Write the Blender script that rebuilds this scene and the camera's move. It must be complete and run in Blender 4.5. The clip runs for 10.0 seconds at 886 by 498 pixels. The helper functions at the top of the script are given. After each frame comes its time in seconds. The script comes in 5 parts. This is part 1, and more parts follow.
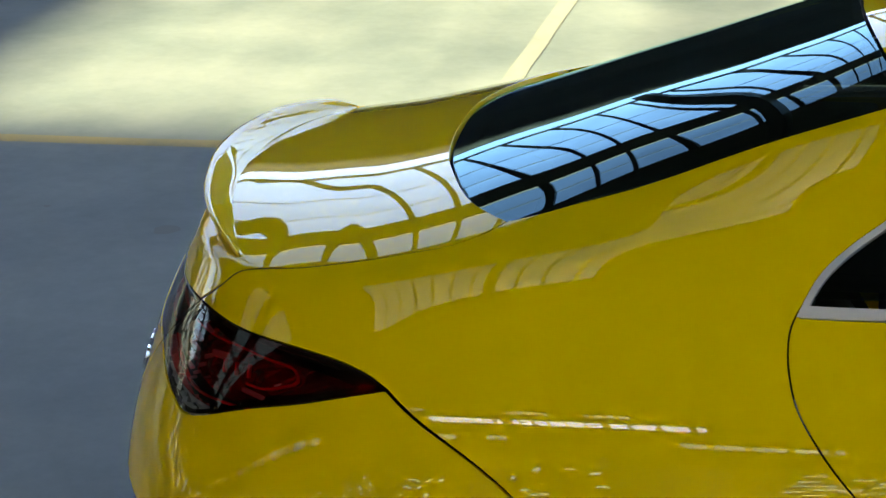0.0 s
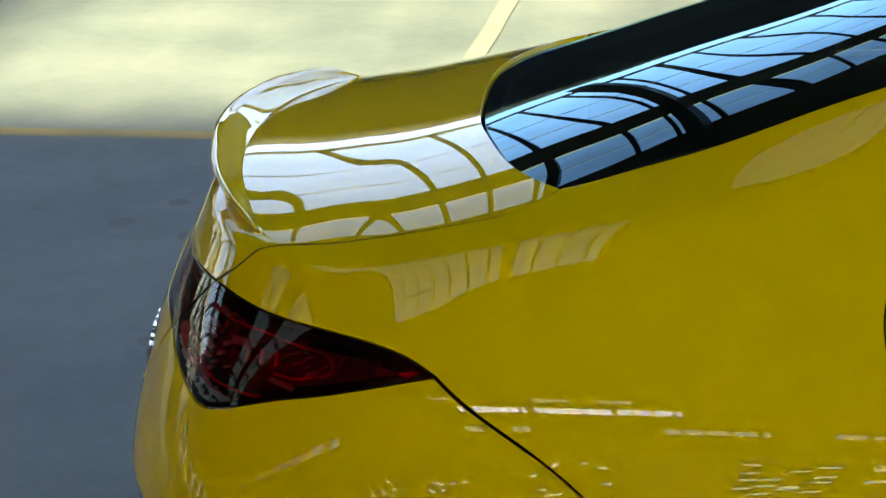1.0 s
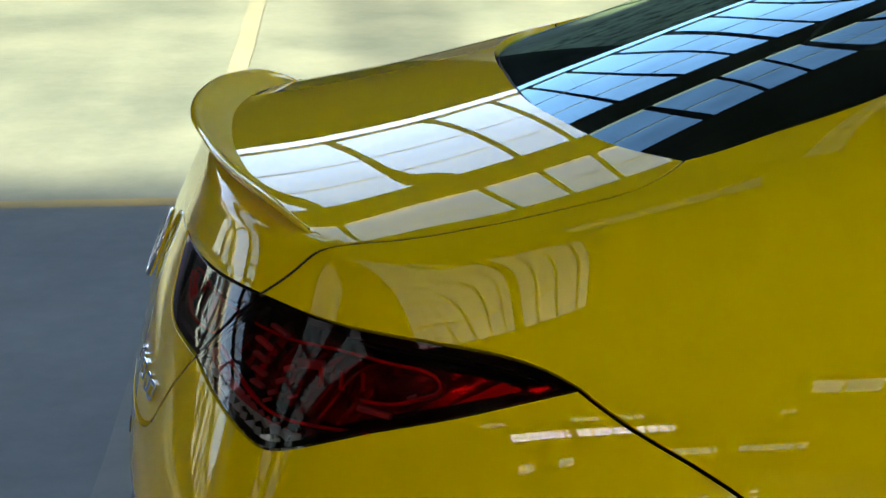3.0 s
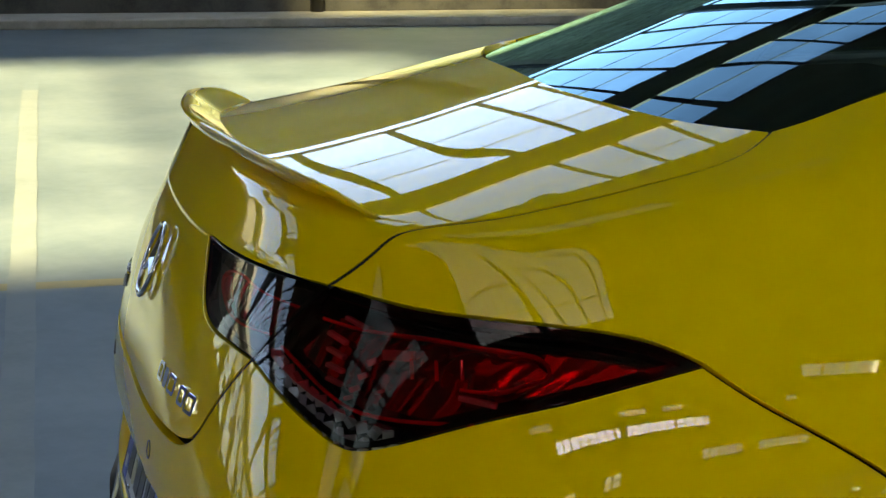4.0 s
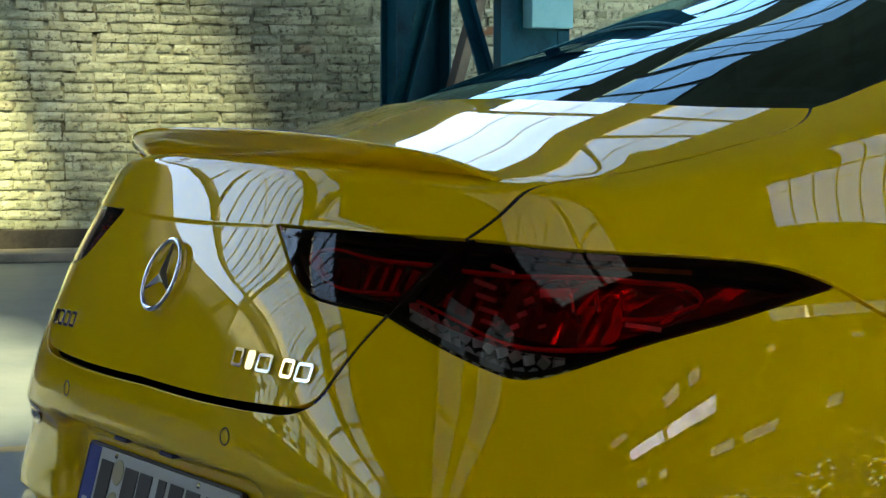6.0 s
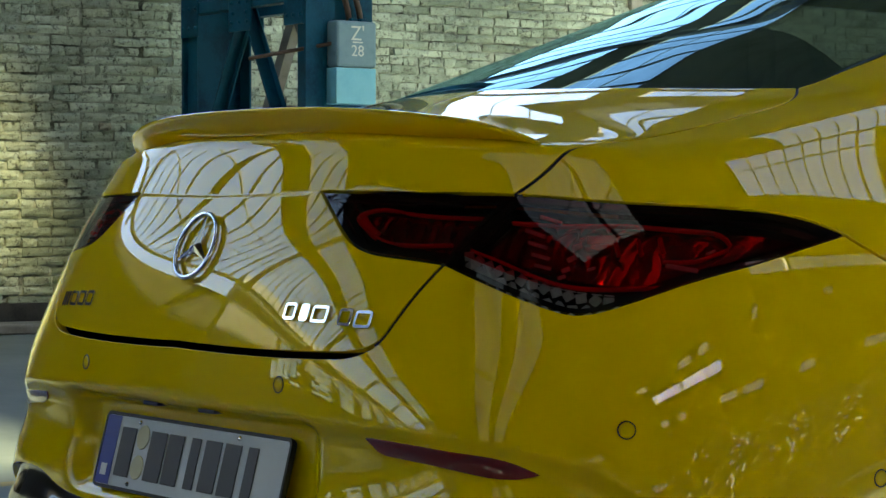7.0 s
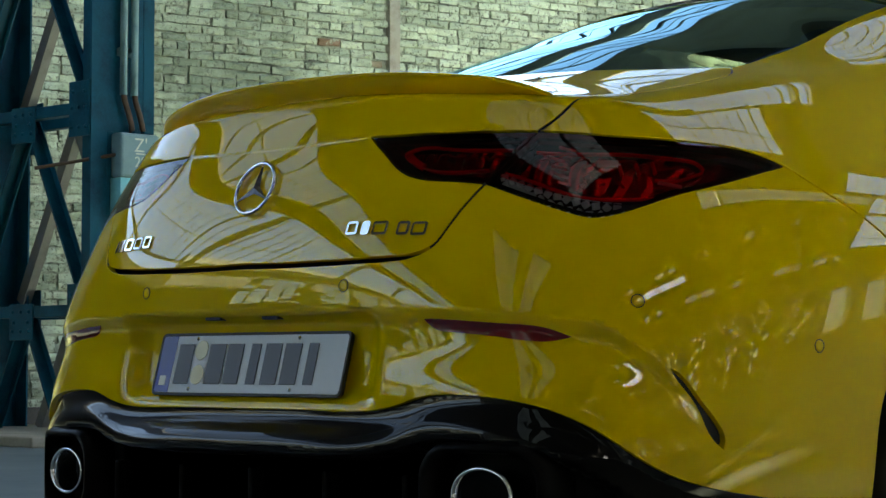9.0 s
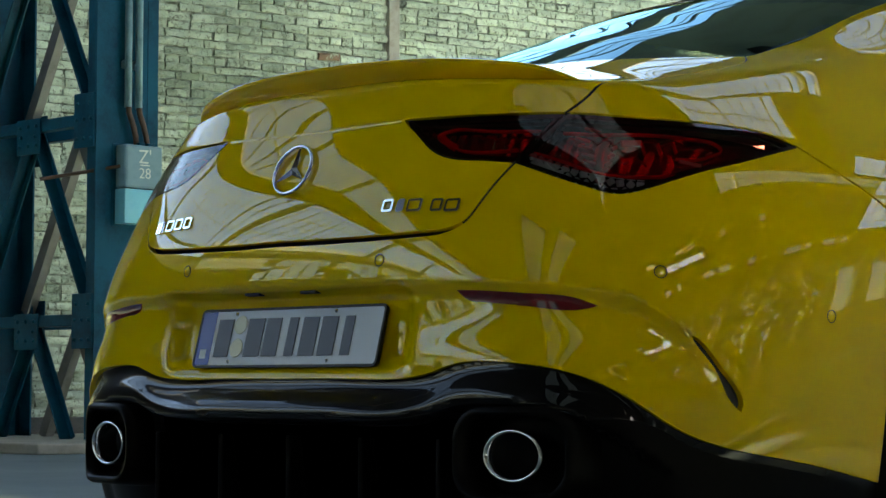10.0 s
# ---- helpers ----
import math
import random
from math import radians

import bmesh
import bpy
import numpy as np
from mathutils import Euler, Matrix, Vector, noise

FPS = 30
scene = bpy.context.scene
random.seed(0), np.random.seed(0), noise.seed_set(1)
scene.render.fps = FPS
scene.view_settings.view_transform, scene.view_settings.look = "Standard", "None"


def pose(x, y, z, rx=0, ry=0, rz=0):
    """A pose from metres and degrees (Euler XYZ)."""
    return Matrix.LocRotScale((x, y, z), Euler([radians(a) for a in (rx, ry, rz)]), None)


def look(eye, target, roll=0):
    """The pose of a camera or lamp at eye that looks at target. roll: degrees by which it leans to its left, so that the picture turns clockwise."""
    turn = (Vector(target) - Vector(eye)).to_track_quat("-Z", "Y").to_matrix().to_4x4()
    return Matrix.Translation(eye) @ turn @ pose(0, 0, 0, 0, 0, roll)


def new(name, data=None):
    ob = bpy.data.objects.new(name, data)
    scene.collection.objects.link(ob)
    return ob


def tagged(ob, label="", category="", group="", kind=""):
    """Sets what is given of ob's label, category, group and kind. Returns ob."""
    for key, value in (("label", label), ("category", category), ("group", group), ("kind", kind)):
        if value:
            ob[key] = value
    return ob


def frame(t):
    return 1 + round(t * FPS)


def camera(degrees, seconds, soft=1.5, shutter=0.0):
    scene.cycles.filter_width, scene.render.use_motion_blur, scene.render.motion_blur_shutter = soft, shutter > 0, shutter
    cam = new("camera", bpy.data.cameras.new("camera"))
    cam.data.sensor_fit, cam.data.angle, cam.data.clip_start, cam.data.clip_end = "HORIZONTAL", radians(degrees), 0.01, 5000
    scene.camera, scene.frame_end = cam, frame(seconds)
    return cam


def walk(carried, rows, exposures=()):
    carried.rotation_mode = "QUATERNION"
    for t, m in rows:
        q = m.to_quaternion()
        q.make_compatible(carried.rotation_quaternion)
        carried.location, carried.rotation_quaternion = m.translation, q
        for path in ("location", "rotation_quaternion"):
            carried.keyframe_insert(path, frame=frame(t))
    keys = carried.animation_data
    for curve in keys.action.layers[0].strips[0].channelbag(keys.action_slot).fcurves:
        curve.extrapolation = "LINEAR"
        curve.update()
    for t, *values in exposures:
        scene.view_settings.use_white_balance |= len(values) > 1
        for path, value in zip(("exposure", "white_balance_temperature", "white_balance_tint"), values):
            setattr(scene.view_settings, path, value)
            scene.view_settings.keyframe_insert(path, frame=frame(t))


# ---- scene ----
cam = camera(23.0, 10.0)
# camera path: seconds, eye, target, lean
PATH = [
    (0.0, (3.8545, 1.0864, 2.0727), (1.0157, 0.6704, 1.1960), -0.261),
    (0.5, (3.7249, 0.9760, 2.0063), (0.8785, 0.6161, 1.1295), -0.294),
    (1.0, (3.5645, 0.8456, 1.9268), (0.7085, 0.5533, 1.0562), -0.211),
    (1.5, (3.4318, 0.7062, 1.8571), (0.5599, 0.5088, 1.0128), -0.059),
    (2.0, (3.2821, 0.5425, 1.7691), (0.3936, 0.4783, 0.9611), 0.254),
    (2.5, (3.1782, 0.3829, 1.7149), (0.2841, 0.4611, 0.9289), 0.151),
    (4.0, (2.8617, -0.1829, 1.4461), (-0.0127, 0.4590, 0.8753), -0.179),
    (4.5, (2.8042, -0.4035, 1.3566), (-0.0263, 0.4670, 0.8763), -0.027),
    (5.0, (2.7538, -0.6272, 1.2662), (-0.0126, 0.4708, 0.8900), -0.005),
    (5.5, (2.7263, -0.8597, 1.1812), (0.0451, 0.4588, 0.9113), 0.098),
    (7.0, (2.7433, -1.5417, 0.9297), (0.3392, 0.2522, 0.8806), 0.085),
    (7.5, (2.7883, -1.7650, 0.8421), (0.4672, 0.1355, 0.8578), 0.117),
    (8.0, (2.8530, -2.0054, 0.7473), (0.6128, -0.0112, 0.8186), 0.113),
    (8.5, (2.9331, -2.2153, 0.6558), (0.7529, -0.1582, 0.7796), 0.190),
    (9.0, (3.0197, -2.4267, 0.5629), (0.8792, -0.3310, 0.7253), 0.075),
    (9.5, (3.0899, -2.5608, 0.4900), (0.9591, -0.4572, 0.6763), 0.116),
    (10.0, (3.1077, -2.6109, 0.4727), (0.9766, -0.5080, 0.6640), 0.121),
]
walk(cam, [(t, look(eye, target, roll)) for t, eye, target, roll in PATH], [(0.0, 4.87, 7250, 15), (5.0, 4.73, 7250, 13), (7.0, 4.55, 7250, 10), (10.0, 4.5, 7250, 7)])

# ---- sky and sun ----
SUN_ELEVATION, SUN_AZIMUTH = radians(47), radians(110)   # azimuth counted from +y towards +x
sky_world = bpy.data.worlds.new("sky")
scene.world = sky_world
sky_world.use_nodes = True
wn = sky_world.node_tree
sky = wn.nodes.new("ShaderNodeTexSky")
sky.sky_type, sky.sun_disc = "NISHITA", False
sky.sun_elevation, sky.sun_rotation = SUN_ELEVATION, SUN_AZIMUTH
sky.air_density, sky.dust_density, sky.ozone_density = 1.0, 1.1, 1.0
wn.nodes["Background"].inputs["Strength"].default_value = 0.05
wn.links.new(sky.outputs[0], wn.nodes["Background"].inputs["Color"])
sun = new("sun", bpy.data.lights.new("sun", "SUN"))
sun.data.energy, sun.data.angle, sun.data.color = 5.0, radians(3), (1.0, 0.95, 0.71)
sun_dir = Vector((math.sin(SUN_AZIMUTH) * math.cos(SUN_ELEVATION), math.cos(SUN_AZIMUTH) * math.cos(SUN_ELEVATION), math.sin(SUN_ELEVATION)))
sun.matrix_world = look(sun_dir * 40, (0, 0, 0))


# ---- material tools ----
def material(name, color, rough=0.5, metal=0.0, **more):
    m = bpy.data.materials.new(name)
    m.use_nodes = True
    b = m.node_tree.nodes["Principled BSDF"]
    b.inputs["Base Color"].default_value = (*color, 1)
    b.inputs["Roughness"].default_value = rough
    b.inputs["Metallic"].default_value = metal
    for key, value in more.items():
        b.inputs[key.replace("_", " ")].default_value = value
    return m


def add(m, kind, **settings):
    n = m.node_tree.nodes.new(kind)
    for key, value in settings.items():
        if key in n.inputs:
            n.inputs[key].default_value = value
        else:
            setattr(n, key, value)
    return n


def wire(m, *pairs):
    for a, b in pairs:
        m.node_tree.links.new(a, b)


def shader(m):
    return m.node_tree.nodes["Principled BSDF"]


def mottle(m, colors, scale, detail=6.0, spots=(0.3, 0.7), coords="Object", bump=0.0, distance=0.01):
    """base colour from noise at two scales, with relief"""
    tc = add(m, "ShaderNodeTexCoord")
    big = add(m, "ShaderNodeTexNoise", Scale=scale, Detail=detail, Roughness=0.62)
    fine = add(m, "ShaderNodeTexNoise", Scale=scale * 14, Detail=5.0, Roughness=0.7)
    mixer = add(m, "ShaderNodeMath", operation="MULTIPLY_ADD")
    mixer.inputs[1].default_value = 0.3
    ramp = add(m, "ShaderNodeValToRGB")
    ramp.color_ramp.elements[0].position, ramp.color_ramp.elements[1].position = spots
    ramp.color_ramp.elements[0].color, ramp.color_ramp.elements[1].color = (*colors[0], 1), (*colors[-1], 1)
    for i, c in enumerate(colors[1:-1]):
        e = ramp.color_ramp.elements.new(spots[0] + (spots[1] - spots[0]) * (i + 1) / (len(colors) - 1))
        e.color = (*c, 1)
    wire(m, (tc.outputs[coords], big.inputs["Vector"]), (tc.outputs[coords], fine.inputs["Vector"]),
         (fine.outputs[0], mixer.inputs[0]), (big.outputs[0], mixer.inputs[2]),
         (mixer.outputs[0], ramp.inputs[0]), (ramp.outputs[0], shader(m).inputs["Base Color"]))
    if bump:
        bp = add(m, "ShaderNodeBump", Strength=bump, Distance=distance)
        wire(m, (mixer.outputs[0], bp.inputs["Height"]), (bp.outputs[0], shader(m).inputs["Normal"]))
    return mixer


# ---- materials ----
PAINT = material("yellow_paint", (0.88, 0.595, 0.001), 0.35, 0.0, Coat_Weight=1.0, Coat_Roughness=0.008, Coat_IOR=1.52, Specular_IOR_Level=0.0)
BLACK_GLOSS = material("black_gloss", (0.003, 0.003, 0.004), 0.3, 0.0, Coat_Weight=1.0, Coat_Roughness=0.012, Coat_IOR=1.36, Specular_IOR_Level=0.05)
BLACK_DEEP = material("black_moulding", (0.003, 0.003, 0.0035), 0.4, 0.0, Specular_IOR_Level=0.06)
BLACK_MATT = material("black_plastic", (0.012, 0.012, 0.013), 0.55)
RUBBER = material("rubber", (0.01, 0.01, 0.01), 0.5)
CHROME = material("chrome", (0.82, 0.83, 0.85), 0.06, 1.0)
SATIN = material("satin_aluminium", (0.86, 0.87, 0.88), 0.38, 0.9)
# near-black colour in place of shade in joints and hollows
CAVITY = material("cavity_shade_black", (0.004, 0.004, 0.004), 0.8)
CONCRETE = material("concrete_floor", (0.3, 0.3, 0.28), 0.55)
mottle(CONCRETE, [(0.044, 0.066, 0.074), (0.090, 0.119, 0.125), (0.142, 0.172, 0.174)], 0.9, spots=(.28, .82), bump=0.3, distance=0.004)


def brick_material(name, per_island):
    """flaking white paint over old brick, a few bricks bare"""
    m = material(name, (.5, .5, .44), .82)
    geo = add(m, "ShaderNodeNewGeometry") if per_island else add(m, "ShaderNodeObjectInfo")
    rnd = geo.outputs["Random Per Island"] if per_island else geo.outputs["Random"]
    pos = add(m, "ShaderNodeNewGeometry").outputs["Position"]
    big = add(m, "ShaderNodeTexNoise", Scale=.55, Detail=4.0, Roughness=.6)
    mid = add(m, "ShaderNodeTexNoise", Scale=9.0, Detail=6.0, Roughness=.7)
    fine = add(m, "ShaderNodeTexNoise", Scale=21.0, Detail=7.0, Roughness=.78)
    wire(m, (pos, big.inputs["Vector"]), (pos, mid.inputs["Vector"]), (pos, fine.inputs["Vector"]))
    paint = add(m, "ShaderNodeValToRGB")
    paint.color_ramp.elements[0].position, paint.color_ramp.elements[1].position = .30, .72
    paint.color_ramp.elements[0].color, paint.color_ramp.elements[1].color = (.21, .262, .19, 1), (.62, .72, .56, 1)
    sum1 = add(m, "ShaderNodeMath", operation="MULTIPLY_ADD")
    sum1.inputs[1].default_value = .45
    sum2 = add(m, "ShaderNodeMath", operation="MULTIPLY_ADD")
    sum2.inputs[1].default_value = .22
    wire(m, (mid.outputs[0], sum1.inputs[0]), (big.outputs[0], sum1.inputs[2]), (rnd, sum2.inputs[0]), (sum1.outputs[0], sum2.inputs[2]))
    shift = add(m, "ShaderNodeMath", operation="SUBTRACT")
    shift.inputs[1].default_value = .32
    wire(m, (sum2.outputs[0], shift.inputs[0]), (shift.outputs[0], paint.inputs[0]))
    bare = add(m, "ShaderNodeValToRGB")                      # which bricks have lost their paint
    bare.color_ramp.elements[0].position, bare.color_ramp.elements[1].position = .992, .996
    bare.color_ramp.elements[0].color, bare.color_ramp.elements[1].color = (0, 0, 0, 1), (1, 1, 1, 1)
    chips = add(m, "ShaderNodeValToRGB")
    chips.color_ramp.elements[0].position, chips.color_ramp.elements[1].position = .40, .47
    wire(m, (rnd, bare.inputs[0]), (mid.outputs[0], chips.inputs[0]))
    both_ = add(m, "ShaderNodeMath", operation="MULTIPLY")
    wire(m, (bare.outputs[0], both_.inputs[0]), (chips.outputs[0], both_.inputs[1]))
    dirt = add(m, "ShaderNodeValToRGB")                      # dark flakes
    dirt.color_ramp.elements[0].position, dirt.color_ramp.elements[1].position = .525, .62
    dirt.color_ramp.elements[0].color, dirt.color_ramp.elements[1].color = (0, 0, 0, 1), (.9, .9, .9, 1)
    wire(m, (fine.outputs[0], dirt.inputs[0]))
    mix1, mix2 = add(m, "ShaderNodeMix", data_type="RGBA"), add(m, "ShaderNodeMix", data_type="RGBA")
    mix1.inputs["B"].default_value, mix2.inputs["B"].default_value = (.055, .058, .044, 1), (.21, .13, .08, 1)
    mix1.inputs[7].default_value, mix2.inputs[7].default_value = (.055, .058, .044, 1), (.21, .13, .08, 1)
    wire(m, (dirt.outputs[0], mix1.inputs[0]), (paint.outputs[0], mix1.inputs[6]), (both_.outputs[0], mix2.inputs[0]), (mix1.outputs[2], mix2.inputs[6]),
         (mix2.outputs[2], shader(m).inputs["Base Color"]))
    bp = add(m, "ShaderNodeBump", Strength=1.0, Distance=.018)
    wire(m, (mid.outputs[0], bp.inputs["Height"]), (bp.outputs[0], shader(m).inputs["Normal"]))
    return m


BRICK_OBJECT, BRICK_JOINED = brick_material("painted_brick", False), brick_material("painted_bricks", True)
MORTAR = material("mortar", (.1, .1, .08), .9)
mottle(MORTAR, [(.016, .019, .016), (.075, .088, .068), (.42, .47, .37)], 5.0, spots=(.30, .70), bump=.6)
PLINTH = material("black_plinth", (.03, .03, .03), .6)
mottle(PLINTH, [(.006, .0065, .0065), (.016, .017, .016), (.05, .05, .042)], 4.0, bump=.3)
CONCRETE_EDGE = material("worn_concrete", (.3, .28, .22), .7)
mottle(CONCRETE_EDGE, [(.10, .095, .075), (.2, .19, .15), (.29, .275, .22)], 3.0, bump=.4)
PLASTER = material("whitewash", (.55, .55, .47), .8)
mottle(PLASTER, [(.16, .16, .13), (.27, .27, .23), (.34, .34, .29)], 2.0, bump=.3)
PIPE_DARK = material("cast_iron", (.02, .02, .02), .5)
mottle(PIPE_DARK, [(.012, .013, .014), (.03, .03, .028)], 8.0, bump=.2)
RUSTY = material("rust_streaked_steel", (.25, .22, .16), .6)
mottle(RUSTY, [(.16, .08, .035), (.24, .22, .17), (.36, .35, .29)], 5.0, bump=.3)
RUSTY_BROWN = material("rust_brown", (.07, .045, .028), .7)
mottle(RUSTY_BROWN, [(.03, .02, .014), (.085, .055, .035)], 20.0)
GREEN_SPRAY = material("green_spray", (.03, .45, .20), .7)
mottle(GREEN_SPRAY, [(.05, .42, .22), (.03, .48, .2), (.2, .55, .35)], 12.0)
DIM_WALL = material("dim_brick_wall", (.3, .29, .25), .85)
mottle(DIM_WALL, [(.08, .08, .065), (.14, .138, .115), (.20, .195, .165)], 1.4, bump=.3)
# near-black in place of shade, so the car reflects this wall darkly
DARK_WALL = material("dark_reflection_brick", (.02, .02, .018), .9)
mottle(DARK_WALL, [(.008, .008, .007), (.018, .018, .016), (.03, .029, .026)], 1.8, bump=.3)
STEEL_BLUE = material("blue_painted_steel", (0.02, 0.10, 0.17), 0.42, Specular_IOR_Level=0.12)
mottle(STEEL_BLUE, [(.0005, .020, .036), (.0008, .042, .076), (.0015, .078, .128)], 3.0, bump=.15, distance=.004)
STEEL_GREY = material("grey_painted_steel", (0.24, 0.23, 0.2), 0.5)
mottle(STEEL_GREY, [(.06, .058, .05), (.13, .125, .11), (.18, .175, .155)], 5.0, bump=.2)
CONDUIT = material("pale_blue_conduit", (0.16, 0.27, 0.33), 0.35)
mottle(CONDUIT, [(.05, .13, .16), (.12, .25, .30), (.18, .33, .38)], 9.0)
BOX_GREY = material("switch_box_grey", (0.15, 0.24, 0.28), 0.45)
mottle(BOX_GREY, [(.08, .16, .19), (.13, .25, .28), (.17, .30, .33)], 7.0)
BOX_BLUE = material("switch_box_blue", (0.2, 0.48, 0.62), 0.4)
mottle(BOX_BLUE, [(.10, .34, .45), (.16, .52, .64), (.20, .58, .68)], 6.0)
SIGN_WHITE = material("sign_white", (0.6, 0.66, 0.58), 0.6)
ROOF_STEEL = material("roof_steel", (0.03, 0.035, 0.04), 0.6)
ROOF_BOARD = material("roof_boarding", (0.07, 0.06, 0.05), 0.8)
mottle(ROOF_BOARD, [(.035, .03, .025), (.07, .06, .05), (.11, .1, .085)], 1.5)
YELLOW_LINE = material("yellow_floor_paint", (0.4, 0.32, 0.08), 0.6)
mottle(YELLOW_LINE, [(.115, .125, .095), (.17, .155, .068), (.23, .19, .068)], 3.0)
WHITE_LINE = material("white_floor_paint", (0.3, 0.3, 0.28), 0.6)
mottle(WHITE_LINE, [(.095, .116, .112), (.13, .152, .143), (.16, .182, .168)], 2.5)
GLASS = bpy.data.materials.new("tinted_glass")


def make_glass(m, tint, gloss=(1, 1, 1), ior=1.52):
    m.use_nodes = True
    n = m.node_tree
    n.nodes.remove(n.nodes["Principled BSDF"])
    out = n.nodes["Material Output"]
    clear, shine, mixer, fr = (n.nodes.new(k) for k in ("ShaderNodeBsdfTransparent", "ShaderNodeBsdfGlossy", "ShaderNodeMixShader", "ShaderNodeFresnel"))
    clear.inputs[0].default_value = (*tint, 1)
    shine.inputs["Roughness"].default_value = 0.0
    shine.inputs["Color"].default_value = (*gloss, 1)
    fr.inputs["IOR"].default_value = ior
    wire(m, (fr.outputs[0], mixer.inputs[0]), (clear.outputs[0], mixer.inputs[1]), (shine.outputs[0], mixer.inputs[2]), (mixer.outputs[0], out.inputs["Surface"]))


make_glass(GLASS, (0.065, 0.085, 0.078), (.48, .84, 1.0), 1.68)


def dirty_glass(name, tint, low=.6):
    """old glass whose tint sets the light it lets in, its grime uneven"""
    m = bpy.data.materials.new(name)
    m.use_nodes = True
    m.node_tree.nodes.remove(shader(m))
    clear = add(m, "ShaderNodeBsdfTransparent")
    wire(m, (clear.outputs[0], m.node_tree.nodes["Material Output"].inputs["Surface"]))
    pos = add(m, "ShaderNodeNewGeometry")
    grime = add(m, "ShaderNodeTexNoise", Scale=1.3, Detail=5.0, Roughness=.65)
    ramp = add(m, "ShaderNodeValToRGB")
    ramp.color_ramp.elements[0].position, ramp.color_ramp.elements[1].position = .36, .60
    ramp.color_ramp.elements[0].color, ramp.color_ramp.elements[1].color = (*(c * low for c in tint), 1), (*tint, 1)
    wire(m, (pos.outputs["Position"], grime.inputs["Vector"]), (grime.outputs[0], ramp.inputs[0]), (ramp.outputs[0], clear.inputs[0]))
    return m


# tints chosen by strip to meter the sun patches and reflections
ROOF_GLASS = dirty_glass("roof_glass", (.94, .96, .95), .82)
ROOF_GLASS_PALE = dirty_glass("pale_tint_roof_glass", (.62, .63, .61), .75)
ROOF_GLASS_DIM = dirty_glass("dim_tint_roof_glass", (.40, .385, .31), .65)
ROOF_GLASS_CROWN = dirty_glass("crown_tint_roof_glass", (.265, .257, .202), .75)
ROOF_GLASS_BLACK = dirty_glass("darkest_tint_roof_glass", (.085, .08, .06), .3)
ROOF_GLASS_DARK = dirty_glass("dark_tint_roof_glass", (.215, .20, .135), .5)
WINDOW_GLASS = dirty_glass("window_glass", (.60, .58, .50), .6)
LENS = bpy.data.materials.new("smoked_red_lens")
make_glass(LENS, (0.80, 0.15, 0.17), ior=1.42)


# ---- mesh tools ----
def mesh_object(name, verts, faces, mat, parent=None, smooth=False, label=""):
    me = bpy.data.meshes.new(name)
    me.from_pydata([tuple(v) for v in verts], [], faces)
    me.materials.append(mat)
    if smooth:
        me.shade_smooth()
    ob = new(name, me)
    ob.parent = parent
    if label:
        tagged(ob, label)
    return ob


def part(name, bm, mat, parent=None, label="", smooth=False):
    me = bpy.data.meshes.new(name)
    bmesh.ops.recalc_face_normals(bm, faces=bm.faces)
    bm.to_mesh(me)
    bm.free()
    me.materials.append(mat)
    if smooth:
        me.shade_smooth()
    ob = new(name, me)
    ob.parent = parent
    if label:
        tagged(ob, label)
    return ob


def add_box(bm, lo, hi, m=None, bevel=0.0):
    lo, hi = Vector(lo), Vector(hi)
    made = bmesh.ops.create_cube(bm, size=1.0, matrix=Matrix.Translation((lo + hi) / 2) @ Matrix.Diagonal((*(hi - lo), 1)))
    vs = made["verts"]
    if bevel:
        es = list({e for v in vs for e in v.link_edges})
        vs = list({v for f in bmesh.ops.bevel(bm, geom=es, offset=bevel, segments=2, affect="EDGES", profile=0.5)["faces"] for v in f.verts} | {v for v in vs if v.is_valid})
    if m is not None:
        bmesh.ops.transform(bm, matrix=m, verts=vs)
    return vs


def box(name, lo, hi, mat, parent=None, label="", m=None, bevel=0.0):
    bm = bmesh.new()
    add_box(bm, lo, hi, m, bevel)
    return part(name, bm, mat, parent, label)


def empty(name, x=0, y=0, z=0, label="", category="", group=""):
    ob = new(name)
    ob.matrix_basis = pose(x, y, z)
    return tagged(ob, label, category, group)


def tube(bm, points, radius, sides=10, closed=False):
    """a round bar swept along points"""
    pts = [Vector(p) for p in points]
    n, rings, up = len(pts), [], None
    for i, p in enumerate(pts):
        a = pts[(i - 1) % n] if closed or i else pts[i]
        b = pts[(i + 1) % n] if closed or i < n - 1 else pts[i]
        d = (b - a).normalized()
        if up is None:
            up = d.orthogonal().normalized()
        up = (up - d * up.dot(d)).normalized()
        side_v = d.cross(up)
        r = radius[i] if isinstance(radius, (list, tuple)) else radius
        rings.append([bm.verts.new(p + (up * math.cos(2 * math.pi * k / sides) + side_v * math.sin(2 * math.pi * k / sides)) * r) for k in range(sides)])
    for i in range(n if closed else n - 1):
        a, b = rings[i], rings[(i + 1) % n]
        for k in range(sides):
            bm.faces.new((a[k], a[(k + 1) % sides], b[(k + 1) % sides], b[k]))
    if not closed:
        bm.faces.new(rings[0][::-1])
        bm.faces.new(rings[-1])


